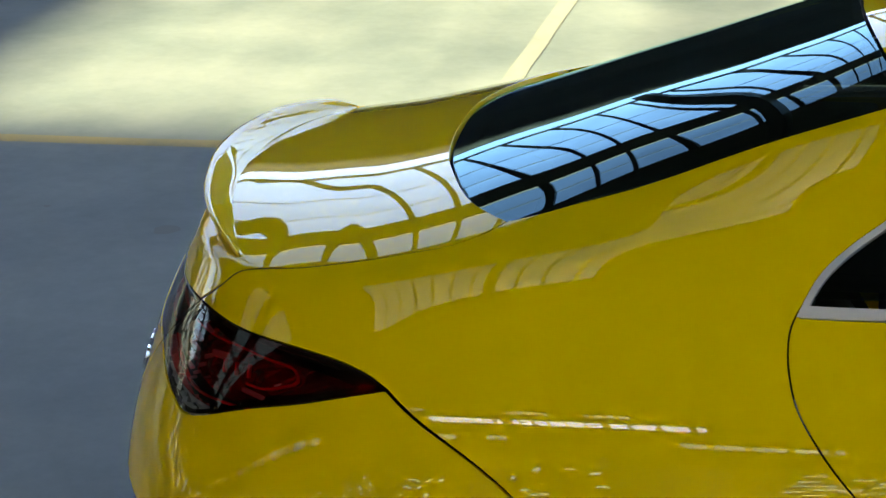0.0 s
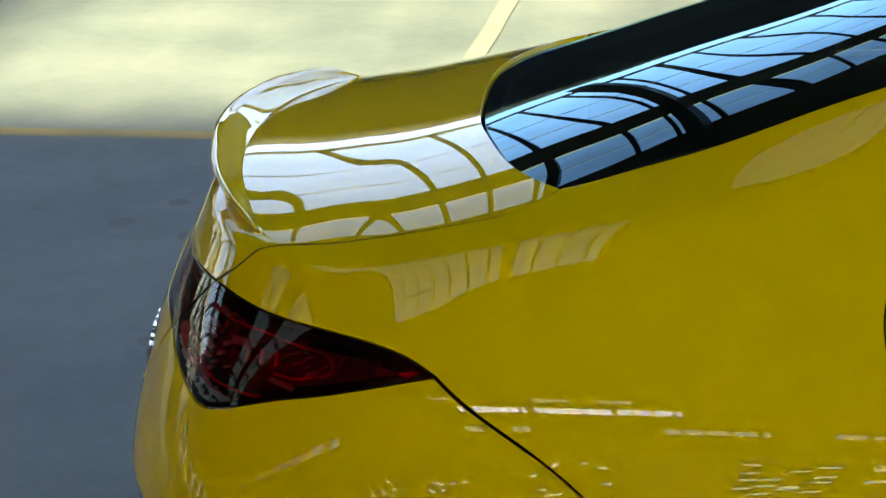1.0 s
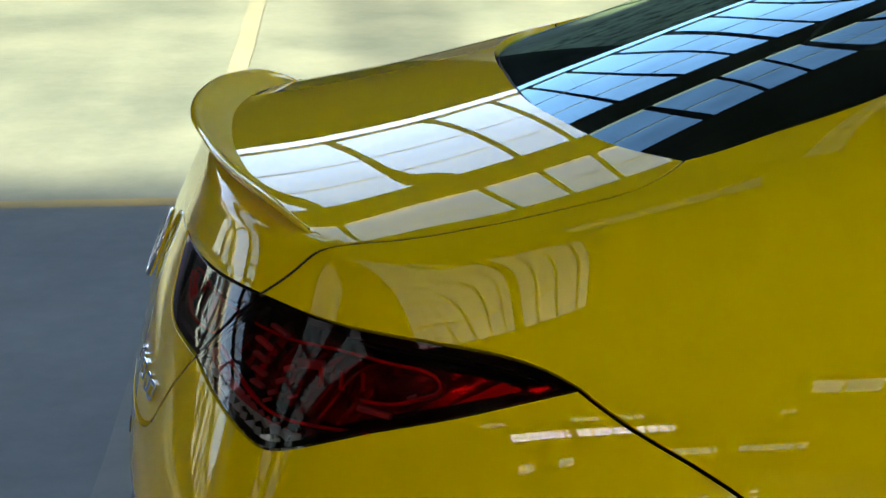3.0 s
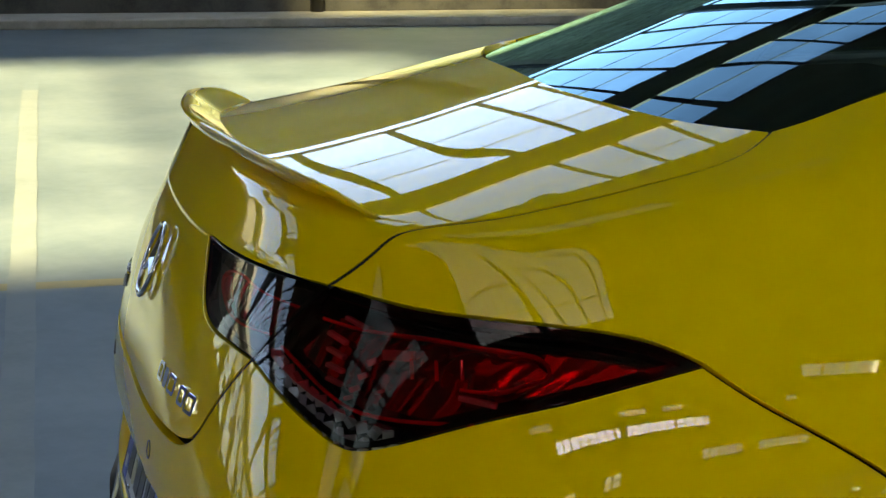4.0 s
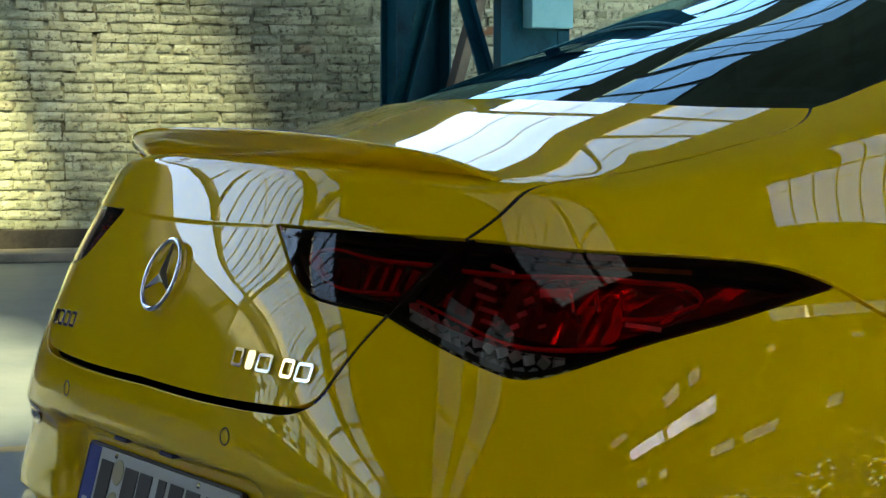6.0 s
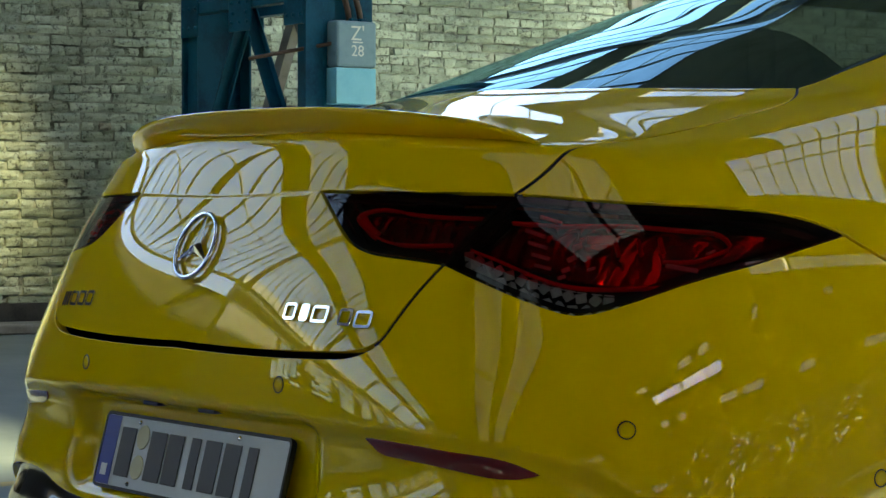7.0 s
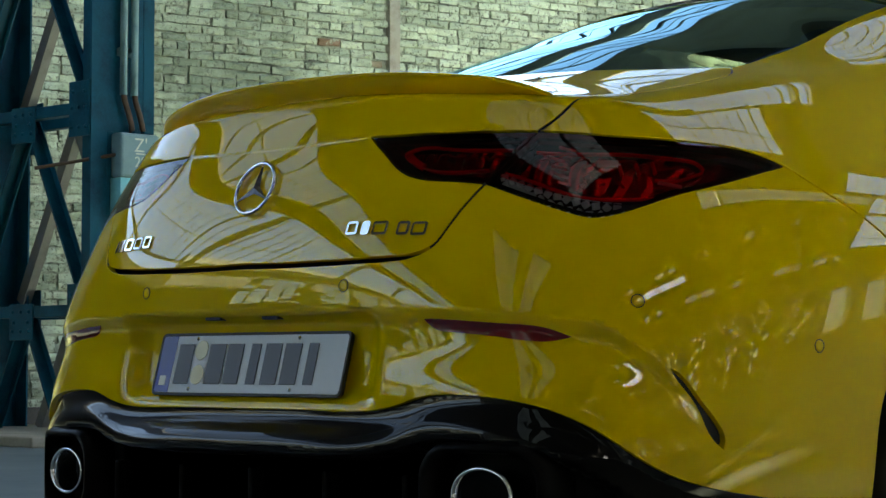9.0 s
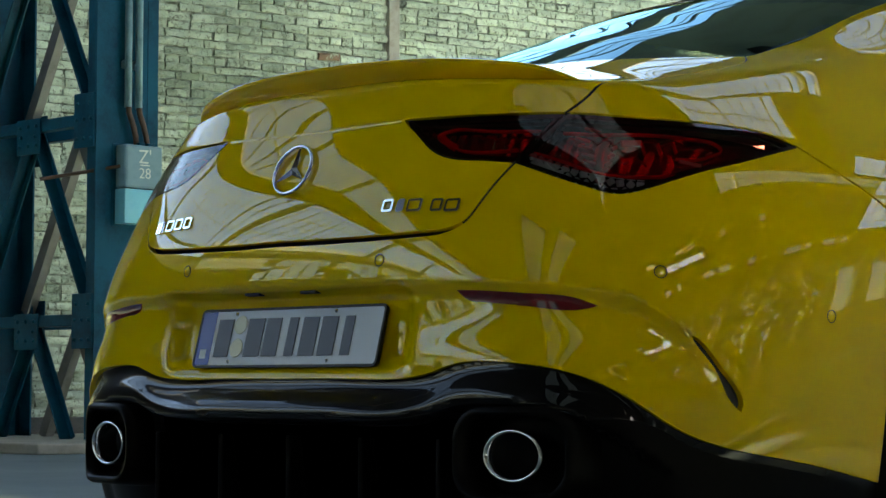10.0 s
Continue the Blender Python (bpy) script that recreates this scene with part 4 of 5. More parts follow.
for sx in np.sin(np.linspace(-math.pi / 2, math.pi / 2, 81)):
    x = .548 * sx
    a = abs(x)
    yl, zl, yr = float(lip_y(a)), float(lip_z(a)), float(root_y(a))
    e = 1 - abs(sx)**6
    zr = on_top(a, yr)
    t = .029 * e + .002
    zt = max(zl, on_top(a, yl) + .001) - .007 * abs(sx)**80
    sec = [(yr + .012, on_top(a, yr + .012) - .004), (yr, zr + .0006), (yr * .66 + yl * .34, zr * .62 + zt * .38 - .001), (yr * .33 + yl * .67, zr * .28 + zt * .72 - .0005),
           (yl + .006, zt - .0008), (yl + .0012, zt - .0018), (yl, zt - .004), (yl + .003, zt - .009), (yl + .010, zt - t * .62), (yl + .021 * e + .004, zt - t), (yl + .035, zt - t - .006), (yr + .01, zr - .03)]
    loops.append([(x, y, z) for y, z in sec])
rows_ = ring_loft(bm, [lp for lp in loops])
bm.faces.new(rows_[0][::-1])
bm.faces.new(rows_[-1])
part("spoiler", bm, PAINT, boot_lid, smooth=True)


# tail lamps
def lens_ring(name, loop, width, offset, mat, parent):
    inner = shrink(clean(loop), width)
    return panel(name, loop, mat, parent, holes=[inner], grid=.5, gap=.05, offset=offset, depth=.012)


RED_BODY = material("red_reflector", (0.26, 0.003, 0.007), 0.16, 0.85)
wave = add(RED_BODY, "ShaderNodeTexWave", Scale=13.0, Distortion=4.0, Detail=1.0)
wave_at = add(RED_BODY, "ShaderNodeTexCoord")
wave_bump = add(RED_BODY, "ShaderNodeBump", Strength=.6, Distance=.004)
wire(RED_BODY, (wave_at.outputs["Object"], wave.inputs["Vector"]), (wave.outputs[1], wave_bump.inputs["Height"]), (wave_bump.outputs[0], shader(RED_BODY).inputs["Normal"]))
RED_GUIDE = material("red_light_guide", (0.8, 0.008, 0.02), 0.15, 0.0, Coat_Weight=1.0)
CLEAR_BLOCK = material("clear_optics", (0.80, 0.83, 0.85), 0.14, 0.35)
CLEAR = bpy.data.materials.new("clear_lens")
make_glass(CLEAR, (.72, .72, .74))


def strip_on(bm, line, width, offset, thick=.004):
    """a flat bar laid along a chart line at a depth under the shell"""
    p, n = lift(line, offset)
    d = np.gradient(p, axis=0)
    w = np.cross(n, d)
    w /= np.linalg.norm(w, axis=1)[:, None]
    loops = [[tuple(p[i] + w[i] * a * width / 2 + n[i] * b) for a, b in ((1, 0), (1, thick), (.6, thick * 1.5), (-.6, thick * 1.5), (-1, thick), (-1, 0))] for i in range(len(p))]
    r = ring_loft(bm, loops)
    bm.faces.new(r[0][::-1])
    bm.faces.new(r[-1])


# chart line, width, height over the reflector
OUTER_GUIDES = [(curve([(20.0, 22.1), (22.4, 22.22), (25.0, 22.64), (27.8, 23.02), (29.1, 22.94), (29.35, 22.6), (28.9, 22.11), (28.3, 21.62), (26.8, 21.2)]), .004, -.019),
                (curve([(18.5, 20.63), (20.1, 20.19), (22.0, 19.63), (23.3, 19.42), (24.8, 19.51), (27.8, 20.14)]), .0045, -.016)]
INNER_GUIDES = [(curve([(18.6, 22.16), (14.4, 22.26), (12.0, 22.3), (11.5, 22.1), (12.7, 21.25), (14.3, 20.82), (17.4, 20.87)]), .004, -.018),
                (curve([(11.75, 21.98), (12.4, 21.5), (12.95, 21.22)]), .013, -.02)]
CLEAR_LINE = curve([(17.98, 20.36), (20.5, 19.62), (22.8, 19.2), (24.6, 19.12), (26.3, 19.25)])
LOW_RED, LOW_CLEAR = LAMP_LOW[LAMP_LOW[:, 0] > 26.3], LAMP_LOW[LAMP_LOW[:, 0] < 26.25]
RED_LENS = np.concatenate([LAMP_TOP, LOW_RED, CLEAR_LINE[::-1], [(19.9, 23.12)]])
CLEAR_LENS = np.concatenate([CLEAR_LINE, LOW_CLEAR])
for side_map, sg in SIDES:
    for loop, lens_loop, guides in ((LAMP_LOOP, RED_LENS, OUTER_GUIDES), (LAMP_LID_LOOP, LAMP_LID_LOOP, INNER_GUIDES)):
        lamp = panel("tail_lamp", side_map(loop), BLACK_GLOSS, car, offset=-.034, grid=.8, gap=.05, depth=.004, label="smoked red tail lamp with black surround")
        lens_ring("lamp_rim", side_map(loop), .3, -.0035, BLACK_GLOSS, lamp)
        glass = panel("lens", side_map(lens_loop), LENS, lamp, grid=.6, gap=.05 if loop is not LAMP_LOOP else .03, offset=-.001, depth=.004)
        glass.visible_shadow = False
        body = shrink(clean(np.asarray(lens_loop)), .75)
        panel("reflector", side_map(body), RED_BODY, lamp, grid=.7, gap=0, offset=-.026, depth=.01)
        for g, guide_width, guide_depth in guides:
            bm = bmesh.new()
            strip_on(bm, side_map(g), guide_width, guide_depth)
            part("light_guide", bm, RED_GUIDE, lamp, "glossy red light guide")
        if loop is LAMP_LOOP:
            outer_lamp = lamp
    glass = panel("clear_lens", side_map(CLEAR_LENS), CLEAR, outer_lamp, grid=.5, gap=.03, offset=-.001, depth=.004)
    glass.visible_shadow = False

    def facet(c, size, turn, mat, name, text):
        p, n = lift(side_map([c, (c[0] + .2, c[1])]), -.011)
        d = Vector(p[1] - p[0]).normalized() * sg
        nn = Vector(n[0])
        w = nn.cross(d).normalized()
        m = Matrix((d, w, nn)).transposed().to_4x4()
        m.translation = Vector(p[0])
        bm = bmesh.new()
        add_box(bm, (-size[0] / 2, -size[1] / 2, -.004), (size[0] / 2, size[1] / 2, .004), m @ pose(0, 0, 0, *turn), .0012)
        part(name, bm, mat, outer_lamp, text)
    upper = curve([(18.35, 20.40), (20.0, 19.80), (21.9, 19.30), (23.7, 18.97), (25.4, 18.95)], gap=.05)
    lower = curve([(18.3, 20.02), (20.1, 19.32), (22.2, 18.62), (24.0, 18.38), (25.5, 18.68)], gap=.05)
    for k in range(13):                                 # two staggered rows of clear prisms
        for row_line, lift_k, size in ((upper, 0, (.0125, .012)), (lower, 1, (.0135, .014))):
            c = row_line[int((k + .3 + .4 * lift_k) / 13 * (len(row_line) - 1))]
            facet(c, size, (34 - 46 * lift_k, 30 * (-1)**(k + lift_k), 24 + 10 * (k % 3)), CLEAR_BLOCK, "clear_optic", "clear faceted lamp optic")
    for c, w_, h_, turn in (((21.75, 22.32), .030, .0050, (22, 6, -8)), ((21.25, 21.62), .028, .0055, (24, 8, -10)), ((21.5, 21.1), .026, .0050, (24, 8, -8)), ((21.75, 20.6), .024, .0050, (24, 8, -6)), ((21.95, 20.15), .022, .0045, (24, 8, -6)),
                            ((23.2, 21.2), .012, .0075, (24, 10, 40)), ((23.1, 20.65), .012, .0065, (24, 10, 38)), ((22.95, 20.12), .011, .0060, (24, 10, 36)), ((22.85, 19.78), .010, .0050, (24, 10, 34)),
                            ((24.1, 21.7), .036, .0110, (26, 4, 14)), ((27.6, 20.95), .042, .0060, (24, 6, 4)), ((28.6, 22.0), .012, .0035, (24, 6, 40)), ((24.0, 20.3), .010, .0040, (24, 6, 30))):
        facet(c, (w_, h_), turn, CLEAR_BLOCK, "facet", "mirrored facet inside the lamp")
    for c in ((24.85, 21.38), (25.75, 21.58), (26.6, 21.85)):
        facet(c, (.004, .022), (10, 12, 24), RED_GUIDE, "red_rib", "curved red rib inside the lamp")

# rear window with its black border, roof, doors and side glass
WIN = both(WINDOW_TOP[::-1], WINDOW_SIDE[::-1], LID_TOP[::-1])


def pane_basis(x, y):
    v = y - .9
    return np.stack([np.ones_like(x), v, v * v, x * x, x * x * v, v**3, x**4, x * x * v * v, v**4, x * x * v**3, x**4 * v, x**4 * v * v], 1)


PANE = np.array([1.23892, .37162, .08709, -.1927, .13146, -.18984, -.11424, .10448, -.66744, -.57509, -.54311, -.34759])


def swell(y, centre, half):
    """a smooth rise from 0 to half round the centre"""
    d = np.clip(y - centre, -half, half)
    return .5 * (d + half + half / math.pi * np.sin(math.pi * d / half))


def pane_height(x, y):
    return pane_basis(x, y) @ PANE - .055 * swell(y, .95, .20) + .0786 * swell(y, 1.25, .14)


def pane_lift(c, offset=0.0):
    """the window's own even curve, spanned between its edges"""
    p, _n = raw_lift(c)
    x, y = p[:, 0], p[:, 1]
    z = pane_height(x, y)
    h = 1e-3
    gx = (pane_height(x + h, y) - pane_height(x - h, y)) / (2 * h)
    gy = (pane_height(x, y + h) - pane_height(x, y - h)) / (2 * h)
    n = np.stack([-gx, -gy, np.ones_like(gx)], 1)
    n /= np.linalg.norm(n, axis=1)[:, None]
    return np.stack([x, y, z], 1) + n * offset, n


pane = panel("rear_window", WIN, GLASS, car, grid=1.0, gap=.1, offset=-.003, depth=.004, label="tinted rear window pane", to_shell=pane_lift)
pane.visible_shadow = False
panel("window_border", WIN, BLACK_MATT, pane, holes=[shrink(clean(WIN), .85)], grid=.8, gap=.04, offset=-.0075, depth=.02, to_shell=pane_lift)


def strip_panel(name, us, vs, mat, parent, offset=0.0, lifted=None, label=""):
    """a skin between two chart lines of equal length"""
    n = 10
    pts, nrm = (lifted or raw_lift)(np.concatenate([us * (1 - k / n) + vs * k / n for k in range(n + 1)]))
    pts = pts + nrm * offset
    m = len(us)
    faces = [(k * m + i, k * m + i + 1, (k + 1) * m + i + 1, (k + 1) * m + i) for k in range(n) for i in range(m - 1)]
    ob = mesh_object(name, pts, faces, mat, parent, True, label)
    return ob


def top_lift(xy):
    """points of the shell over plan positions"""
    x, y = np.asarray(xy, float).T
    lo, hi = np.full(len(x), .5), np.full(len(x), 1.6)
    for _ in range(28):
        m = (lo + hi) / 2
        within = shell(x, y, m) < 0
        lo, hi = np.where(within, m, lo), np.where(within, hi, m)
    pts = np.stack([x, y, lo], 1)
    h = 1e-3
    nrm = np.stack([shell(*(pts + h * e).T) - shell(*(pts - h * e).T) for e in np.eye(3)], 1)
    return pts, nrm / np.linalg.norm(nrm, axis=1)[:, None]


xs_ = np.linspace(-1, 1, 41)
top_xy = raw_lift(WINDOW_TOP)[0][:, :2]
top_xy = np.concatenate([top_xy[::-1] * np.array([-1, 1]), top_xy])[np.argsort(np.r_[-top_xy[::-1, 0], top_xy[:, 0]], kind="stable")]
rear_edge = np.stack([.52 * xs_, np.interp(.52 * xs_, top_xy[:, 0], top_xy[:, 1]) + .003], 1)
strip_panel("roof_panel", rear_edge, np.stack([.56 * xs_, 2.62 - .10 * xs_**2], 1), PAINT, car, lifted=top_lift)
strip_panel("windscreen", np.stack([.56 * xs_, 2.62 - .10 * xs_**2], 1), np.stack([.66 * xs_, 3.34 - .16 * xs_**2], 1), GLASS, car, -.003, lifted=top_lift)
strip_panel("bonnet", np.stack([.66 * xs_, 3.345 - .16 * xs_**2], 1), np.stack([.60 * xs_, 4.36 - .16 * xs_**2], 1), PAINT, car, lifted=top_lift)
for side_map, sg in SIDES:
    belt = np.array([(51.95, 40.16), (60, 42.6), (70, 44.6), (80, 45.9), (90, 46.5), (105, 45.4), (120, 42.4), (140, 34.7), (150, 30)], float)
    top_line = np.array([(51.95, 40.16), (52.1, 42.56), (52.92, 44.75), (54.07, 46.57), (55.33, 48.17), (59.5, 53.5), (66, 58.5), (76, 61.5), (90, 62.3), (108, 59.5), (125, 50.5), (140, 38.5), (150, 30)], float)
    glass_loop = np.concatenate([curve(top_line), curve(belt)[::-1]])
    pane = panel("side_window", side_map(shrink(clean(glass_loop), .75)), GLASS, car, grid=1.6, gap=0, offset=-.006, depth=.004, label="dark tinted side window")
    pane.visible_shadow = False
    trim = np.concatenate([curve(belt), (curve(belt) - (0, .95))[::-1]])
    panel("belt_trim", side_map(trim), SATIN, car, grid=1.2, gap=.02, offset=.001, label="satin chrome trim under the side window")
    arcs = curve(top_line[:9])
    inner = np.stack([arcs[:, 0] + .55 * np.clip((62 - arcs[:, 0]) / 10, 0, 1), arcs[:, 1] - .25 - .5 * np.clip((arcs[:, 0] - 52) / 10, 0, 1)], 1)
    panel("window_trim", side_map(np.concatenate([arcs, inner[::-1]])), SATIN, car, grid=.6, gap=.02, offset=.0005, label="satin chrome window surround")
    door = np.concatenate([DOOR_GAP[:-1], [(63.3, 19.3), (66.5, 14.6), (69, 6.3), (69.5, 2.2)], curve([(69.5, 2.2), (82, 2.7), (97, 2.7)]), curve([(97, 2.7), (97, 44.5)]), (curve(belt) - (0, .97))[(curve(belt)[:, 0] < 97)][::-1][:-1]])
    panel("rear_door", side_map(door), PAINT, car, grid=1.2, gap=.09)
    d2 = np.concatenate([curve([(97, 45.5), (97, 2.7), (122, 2.0)], (1,)), curve([(122, 2.0), (126, 8), (131, 20), (133.5, 36.5)]), (curve(belt) - (0, .97))[(curve(belt)[:, 0] > 97) & (curve(belt)[:, 0] < 133)][::-1]])
    panel("front_door", side_map(d2), PAINT, car, grid=1.6, gap=.05)
    wing = np.concatenate([curve([(133.5, 36.3), (131, 20), (126, 8), (122, 2)]), [(130, 2), (132, 9), (138, 12), (147, 12), (152.5, 8), (154, 2)], [(164, 1.5), (172, 1.5), (180, 1.5), (180, 8)], curve([(180, 8), (176, 12), (168, 14), (166, 16), (162, 20), (154.5, 25), (151, 28.5), (147, 31)])])
    panel("front_wing", side_map(wing), PAINT, car, grid=1.6, gap=.03)
bm = bmesh.new()
add_box(bm, (-.72, .25, .17), (.72, 4.35, .22))
part("floor_pan", bm, BLACK_MATT, car)
bm = bmesh.new()
add_box(bm, (-.6, .72, 1.02), (.6, 1.34, 1.05), None, .01)
part("parcel_shelf", bm, BLACK_MATT, car)
for nm, x, y0, z1 in (("rear_seat", -.34, 1.36, 1.12), ("rear_seat", .34, 1.36, 1.12), ("front_seat", -.36, 2.25, 1.10), ("front_seat", .36, 2.25, 1.10)):
    bm = bmesh.new()
    add_box(bm, (x - .24, y0, .45), (x + .24, y0 + .14, z1), None, .04)
    add_box(bm, (x - .13, y0 + .02, z1 + .02), (x + .13, y0 + .11, z1 + .17), None, .03)
    part(nm, bm, BLACK_MATT, car)

# wheels
for y in (1.05, 3.78):
    for sg in (1, -1):
        bm = bmesh.new()
        prof = [(.225, -.09), (.30, -.115), (.325, -.105), (.333, -.07), (.333, .07), (.325, .105), (.30, .115), (.225, .09)]
        ring_loft(bm, [[(.79 * sg + b * sg, y + r * math.cos(a), .333 + r * math.sin(a)) for a in np.linspace(0, 2 * math.pi, 64, endpoint=False)] for r, b in prof], close=True)
        wheel = part("wheel", bm, RUBBER, car, "black tyre on a dark five-spoke rim", smooth=True)
        bm = bmesh.new()
        ring_loft(bm, [[(.79 * sg + b * sg, y + r * math.cos(a), .333 + r * math.sin(a)) for a in np.linspace(0, 2 * math.pi, 64, endpoint=False)] for r, b in ((.226, -.09), (.226, .085), (.205, .08), (.20, -.09))], close=True)
        for k in range(5):
            for da in (-9, 9):
                a = radians(72 * k + 90 + da)
                m = Matrix.Translation((.79 * sg + .06 * sg, y, .333)) @ Matrix.Rotation(a, 4, "X")
                add_box(bm, (-.012, .02, -.012), (.012, .212, .012), m, .003)
        part("rim", bm, BLACK_GLOSS, wheel)
        bm = bmesh.new()
        add_box(bm, (.79 * sg - .19, y - .34, .25), (.79 * sg - .18, y + .34, .72))
        part("arch_liner", bm, CAVITY, car)


# fittings on the tail
def seat(c, offset=0.0):
    """a frame on the shell: x along the car's width, y up, z outwards"""
    p, n = lift(np.array([c]), offset)
    nn = Vector(n[0])
    right = Vector((0, 0, 1)).cross(nn).normalized()
    m = Matrix((right, nn.cross(right), nn)).transposed().to_4x4()
    m.translation = Vector(p[0])
    return m


def chart_of(x, y, z):
    d = np.array((x, y, z)) - ORIGIN
    return math.degrees(math.atan2(d[0], -d[1])), math.degrees(math.atan2(d[2], math.hypot(d[0], d[1])))


PLATE_WHITE = material("plate_white", (0.62, 0.66, 0.70), 0.35)
PLATE_BLUE = material("plate_blue", (0.012, 0.05, 0.36), 0.35)
PLATE_INK = material("plate_ink", (0.012, 0.016, 0.035), 0.4)
SEAL = material("seal_sticker", (0.45, 0.42, 0.28), 0.4, 0.3)
tilt = math.degrees(math.atan2(.028, .107))
PM = pose(0, .0455, .567, 90 - tilt, 0, 0)           # plate plane: x across, y up, z towards the rear
plate_m = PM
bm = bmesh.new()
ring_loft(bm, [[tuple(plate_m @ Vector((px, pz, d))) for px, pz in rounded_rect(w, h, r)] for w, h, r, d in ((.262, .057, .010, -.006), (.264, .059, .011, .0), (.2635, .0585, .011, .004), (.2595, .0545, .009, .0042), (.2585, .0535, .008, .0025))])
plate = part("number_plate", bm, BLACK_MATT, car, "white number plate in a black holder")
bm = bmesh.new()
bm.faces.new([bm.verts.new(plate_m @ Vector((px, pz, .0028))) for px, pz in rounded_rect(.2585, .0535, .008)])
part("plate_face", bm, PLATE_WHITE, plate)
bm = bmesh.new()
add_box(bm, (-.258, -.053, .0030), (-.216, .053, .0036), plate_m)
part("plate_band", bm, PLATE_BLUE, plate, "blue band of the plate")
for x0, w in ((-.205, .044), (-.115, .047), (-.062, .044), (.004, .026), (.044, .044), (.097, .044), (.160, .026)):
    bm = bmesh.new()
    add_box(bm, (x0, -.0375, .0030), (x0 + w, .0375, .0044), plate_m, .0006)
    part("plate_bar", bm, PLATE_INK, plate)
bm = bmesh.new()
add_box(bm, (-.247, -.040, .0036), (-.229, -.022, .0042), plate_m)
part("plate_mark", bm, PLATE_WHITE, plate)
for z in (.026, -.020):
    bm = bmesh.new()
    bmesh.ops.create_cone(bm, cap_ends=True, segments=28, radius1=.0185, radius2=.018, depth=.001, matrix=plate_m @ pose(-.139, z, .0035))
    part("seal", bm, SEAL, plate, "round seal sticker")
for x, z in ((-.155, .047), (.13, .047), (-.155, -.047), (.13, -.047)):
    bm = bmesh.new()
    bmesh.ops.create_uvsphere(bm, u_segments=12, v_segments=6, radius=.004, matrix=plate_m @ pose(x, z, .003))
    part("screw", bm, CHROME, plate, smooth=True)

# round emblem: a chrome ring with three arms
em = seat(chart_of(0, .0648, .880), .002)
bm = bmesh.new()
tube(bm, [em @ Vector((.0495 * math.cos(a), .0495 * math.sin(a), .004)) for a in np.linspace(0, 2 * math.pi, 64, endpoint=False)], .0042, 10, True)
emblem = part("emblem", bm, CHROME, boot_lid, "round chrome emblem ring", smooth=True)
for k in range(3):
    bm = bmesh.new()
    m = em @ pose(0, 0, .003, 0, 0, 120 * k)
    v = [bm.verts.new(m @ Vector(p)) for p in ((-.0105, -.006, 0), (.0105, -.006, 0), (.0012, .046, 0), (-.0012, .046, 0), (0, -.001, .006), (0, .044, .0025))]
    for f in ((0, 4, 5, 3), (4, 1, 2, 5), (3, 5, 2), (0, 1, 4), (0, 3, 2, 1)):
        bm.faces.new([v[i] for i in f])
    part("emblem_arm", bm, CHROME, emblem)


def badge(name, boxes, z, label):
    holder = None
    for x0, x1, hollow in boxes:
        m = seat(chart_of((x0 + x1) / 2, .05, z), .0005)
        w, h = (x1 - x0) / 2 - .001, .0122
        bm = bmesh.new()
        slant = lambda p: m @ Vector((p[0] + .10 * p[1], p[1], p[2]))
        outer = rounded_rect(w, h, min(.005, w * .6), 4)
        t = .0045 if hollow else w * .98
        if hollow:
            inner_ = rounded_rect(w - t, h - t, .002, 4)
            ring_loft(bm, [[slant((px, pz, d)) for px, pz in lp] for lp, d in ((outer, 0), (outer, .0025), ([(a * .97, b * .97) for a, b in outer], .0032), (inner_, .0032), (inner_, 0))])
        else:
            r = ring_loft(bm, [[slant((px, pz, d)) for px, pz in outer] for d in (0, .003)])
            bm.faces.new(r[1])
        ob = part(name, bm, CHROME, boot_lid if holder is None else holder, label if holder is None else "")
        holder = holder or ob


badge("badge", ((.262, .290, 1), (.297, .317, 0), (.322, .357, 1), (.377, .404, 1), (.408, .441, 1)), .796, "chrome badge of plain block shapes")
badge("badge", ((-.425, -.416, 0), (-.413, -.404, 0), (-.401, -.392, 0), (-.386, -.354, 1), (-.350, -.320, 1), (-.316, -.288, 1)), .796, "chrome badge of plain block shapes")

# reflectors and parking sensors in the bumper
REFLECTOR = curve([(14.82, 12.5), (16.3, 12.42), (19.8, 12.18), (22.3, 11.93), (23.35, 11.6), (22.7, 11.42), (19.8, 11.47), (16.3, 11.8), (15.3, 12.03), (14.82, 12.5)], (4,))
REFLEX = material("reflex_red", (0.16, 0.006, 0.012), 0.12, 0.0, Coat_Weight=1.0)
for side_map, sg in SIDES:
    panel("reflector", side_map(REFLECTOR), REFLEX, bumper, grid=.5, gap=0, offset=.0025, depth=.006, label="dark red bumper reflector")
for x, y, z in ((.276, .024, .70), (-.276, .024, .70), (.769, .211, .667), (-.769, .211, .667), (.887, .53, .598), (-.887, .53, .598)):
    m = seat(chart_of(x, y, z))
    bm = bmesh.new()
    tube(bm, [m @ Vector((.0108 * math.cos(a), .0108 * math.sin(a), .0002)) for a in np.linspace(0, 2 * math.pi, 36, endpoint=False)], .0009, 6, True)
    sensor = part("parking_sensor", bm, RUBBER, bumper)
    bm = bmesh.new()
    r0 = [[m @ Vector((r * math.cos(a), r * math.sin(a), d)) for a in np.linspace(0, 2 * math.pi, 36, endpoint=False)] for r, d in ((.0099, -.0005), (.0097, .0006), (.005, .0008))]
    rr = ring_loft(bm, r0)
    bm.faces.new(rr[-1])
    part("sensor_cap", bm, PAINT, sensor, smooth=True)
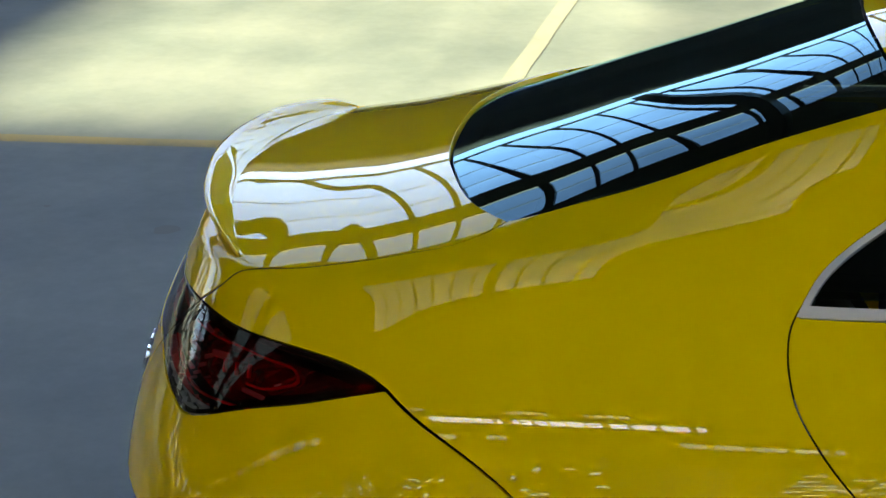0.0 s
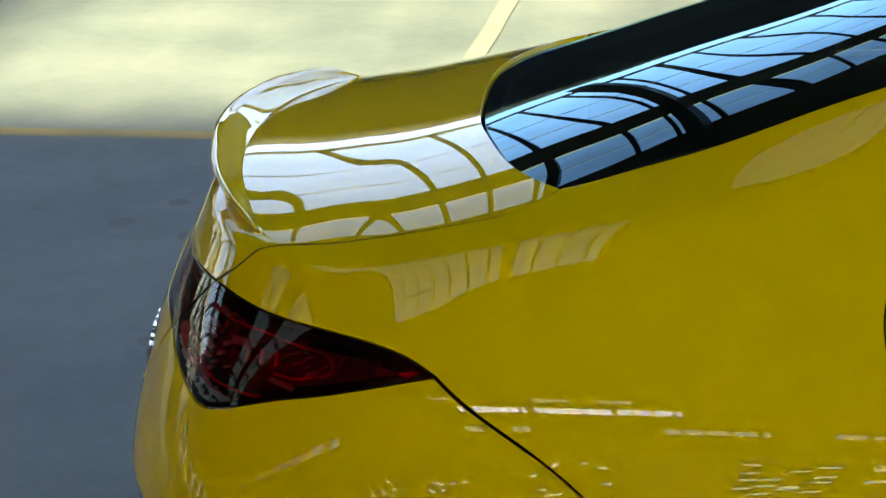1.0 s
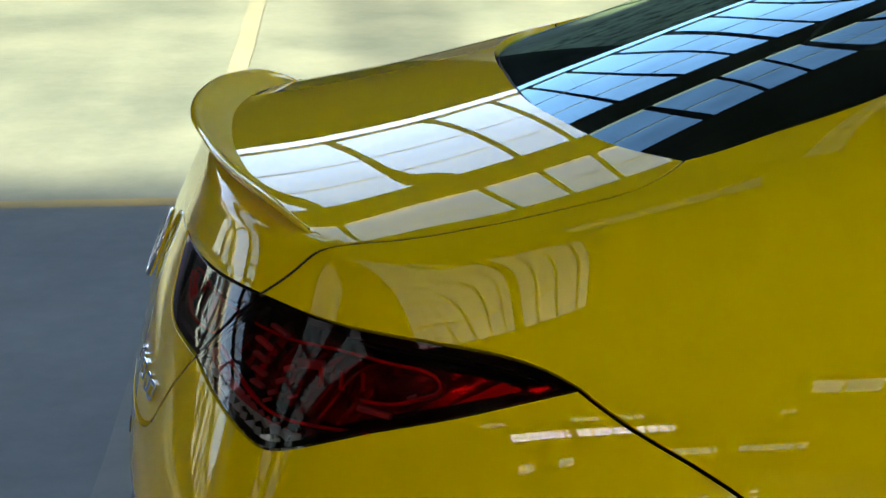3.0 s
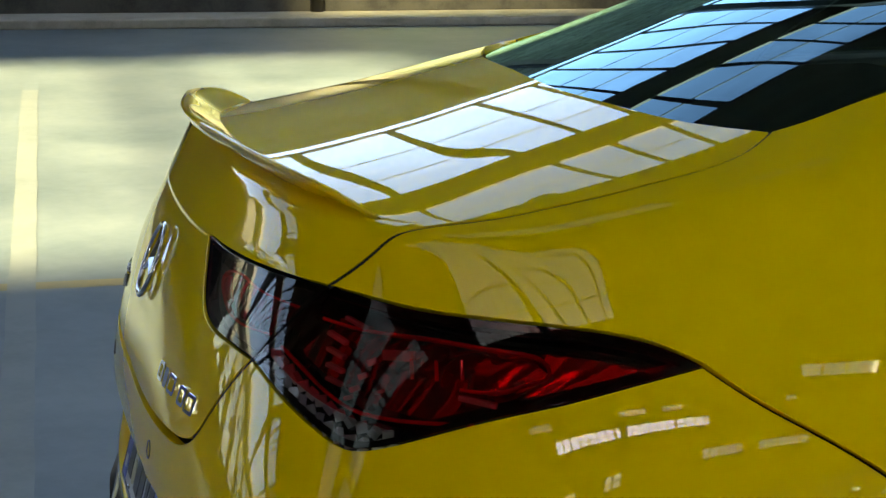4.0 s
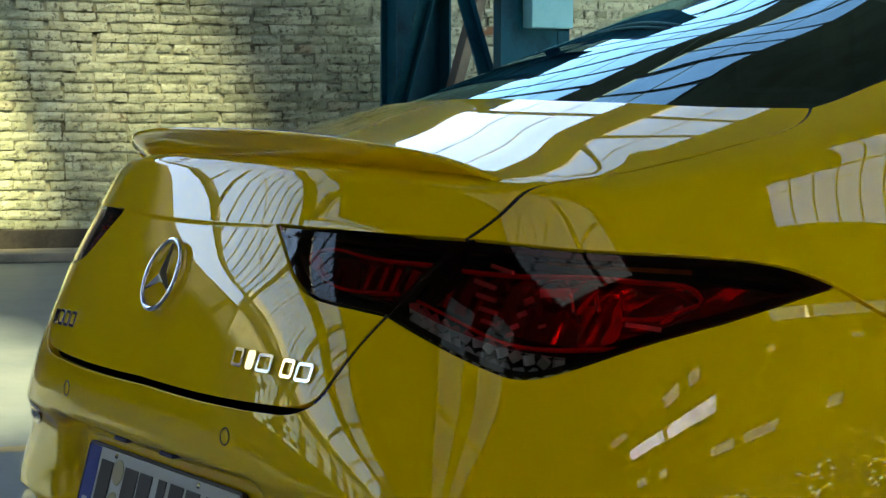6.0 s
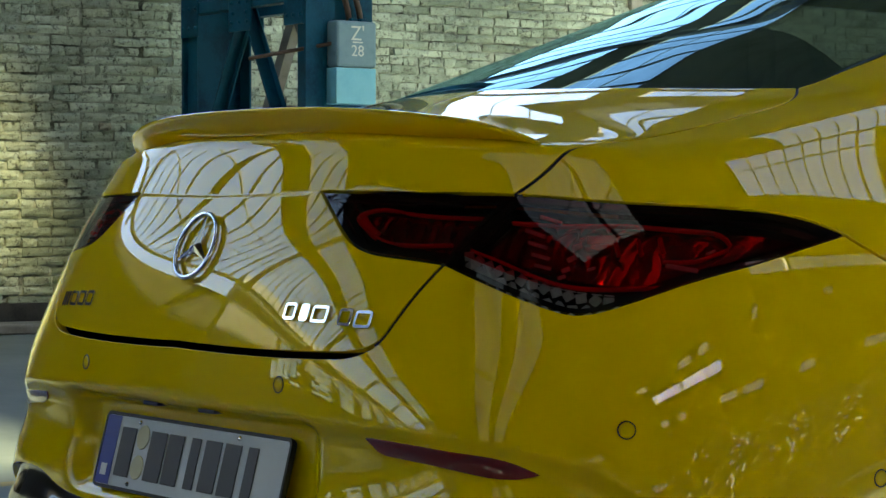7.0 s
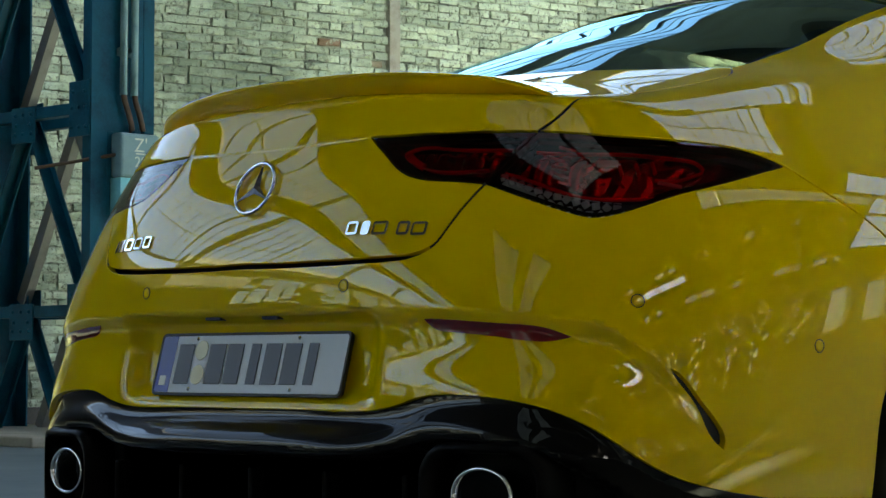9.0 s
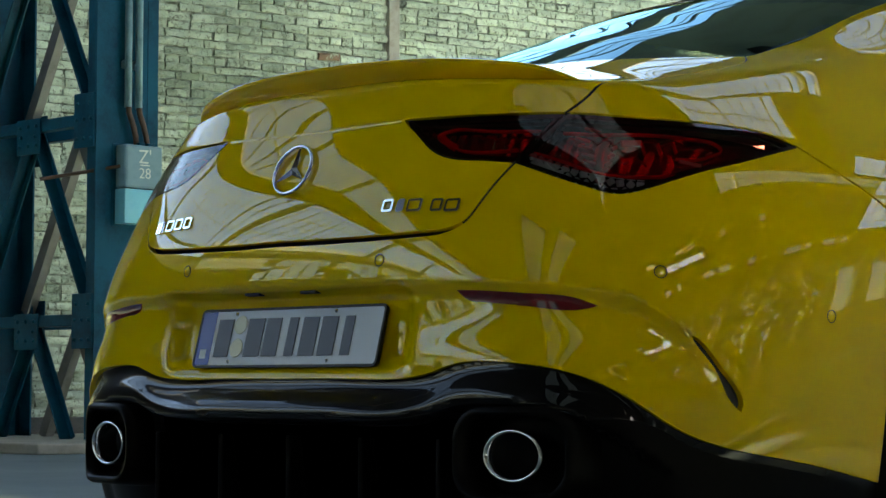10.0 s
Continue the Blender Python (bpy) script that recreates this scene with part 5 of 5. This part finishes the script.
for x in (-.085, .075):
    bm = bmesh.new()
    add_box(bm, (x - .022, .03, .646), (x + .022, .07, .652), None, .002)
    part("plate_lamp", bm, BLACK_MATT, bumper)


# ---- bricks: single ones in the stretch the camera passes nearest, the others joined ----
BW, BH, BJ = .253, .0765, .011
brick_rng = random.Random(4)


def brick_shape(rng, w, h, lumps):
    """an uneven rounded brick: face grid pushed in and out, edges worn back"""
    nx, nz = (5, 3) if lumps else (4, 3)
    proud = rng.uniform(.0, .016)
    vs, fs = [], []
    for j in range(nz + 1):
        for i in range(nx + 1):
            edge = (i in (0, nx)) + (j in (0, nz))
            vs.append((proud - (.005 if edge else 0) - (.004 if edge == 2 else 0) + rng.uniform(-.003, .003),
                       -w / 2 + w * i / nx + (rng.uniform(-.008, .005) if edge else rng.uniform(-.006, .006)), -h / 2 + h * j / nz + rng.uniform(-.004, .004)))
    for j in range(nz):
        for i in range(nx):
            a = j * (nx + 1) + i
            fs.append((a, a + 1, a + nx + 2, a + nx + 1))
    rim = [i for i in range(nx + 1)] + [j * (nx + 1) + nx for j in range(1, nz + 1)] + [nz * (nx + 1) + i for i in range(nx - 1, -1, -1)] + [j * (nx + 1) for j in range(nz - 1, 0, -1)]
    base = len(vs)
    vs += [(-.021, vs[i][1] * .985, vs[i][2] * .97) for i in rim]
    for k in range(len(rim)):
        fs.append((rim[(k + 1) % len(rim)], rim[k], base + k, base + (k + 1) % len(rim)))
    return vs, fs


shapes = []
for k in range(14):
    rng = random.Random(100 + k)
    w = (BW - BJ) if k < 10 else (BW / 2 - BJ)
    vs, fs = brick_shape(rng, w, BH - BJ, True)
    me = bpy.data.meshes.new("brick")
    me.from_pydata(vs, [], fs)
    me.materials.append(BRICK_OBJECT)
    shapes.append(me)
laid, singles = [], 0
jv, jf = [], []
row = 0
z = .215 + BH / 2
while z < 5.0:
    header = row % 4 == 2
    step_w = BW / 2 if header else BW
    s = wall_s(2.72) + step_w / 2 + (.5 * BW if row % 2 else 0) * (0 if header else 1)
    while s < wall_s(17.5):
        y_plan = 1.7 + s / math.sqrt(1 + LEAN * LEAN)
        if abs(y_plan - 11.82) > .06:
            rot = brick_rng.uniform(-1.6, 1.6)
            wz = z + .035 * noise.noise((s * .35, row * .05, 0)) + .008 * noise.noise((s * 1.7, row * .3, 5)) + brick_rng.uniform(-.006, .006)
            if 2.72 < y_plan < 6.4 and .2 < z < 1.72 and singles < 300:
                ob = new("brick", shapes[brick_rng.randrange(10, 14) if header else brick_rng.randrange(10)])
                ob.parent = wall_west
                ob.matrix_basis = WALL_M @ pose(0, s + brick_rng.uniform(-.02, .02), wz, rot, brick_rng.uniform(-1, 1), brick_rng.uniform(-1.5, 1.5))
                singles += 1
            else:
                vs, fs = brick_shape(brick_rng, step_w - BJ + brick_rng.uniform(-.012, .012), BH - BJ + brick_rng.uniform(-.008, .006), False)
                m = WALL_M @ pose(0, s + brick_rng.uniform(-.022, .022), wz, rot, 0, brick_rng.uniform(-1.5, 1.5))
                o = len(jv)
                jv += [tuple(m @ Vector(v)) for v in vs]
                jf += [tuple(o + i for i in f) for f in fs]
        s += step_w
    z += BH
    row += 1
rest = mesh_object("bricks", jv, jf, BRICK_JOINED, wall_west)
tagged(rest, kind="stuff")
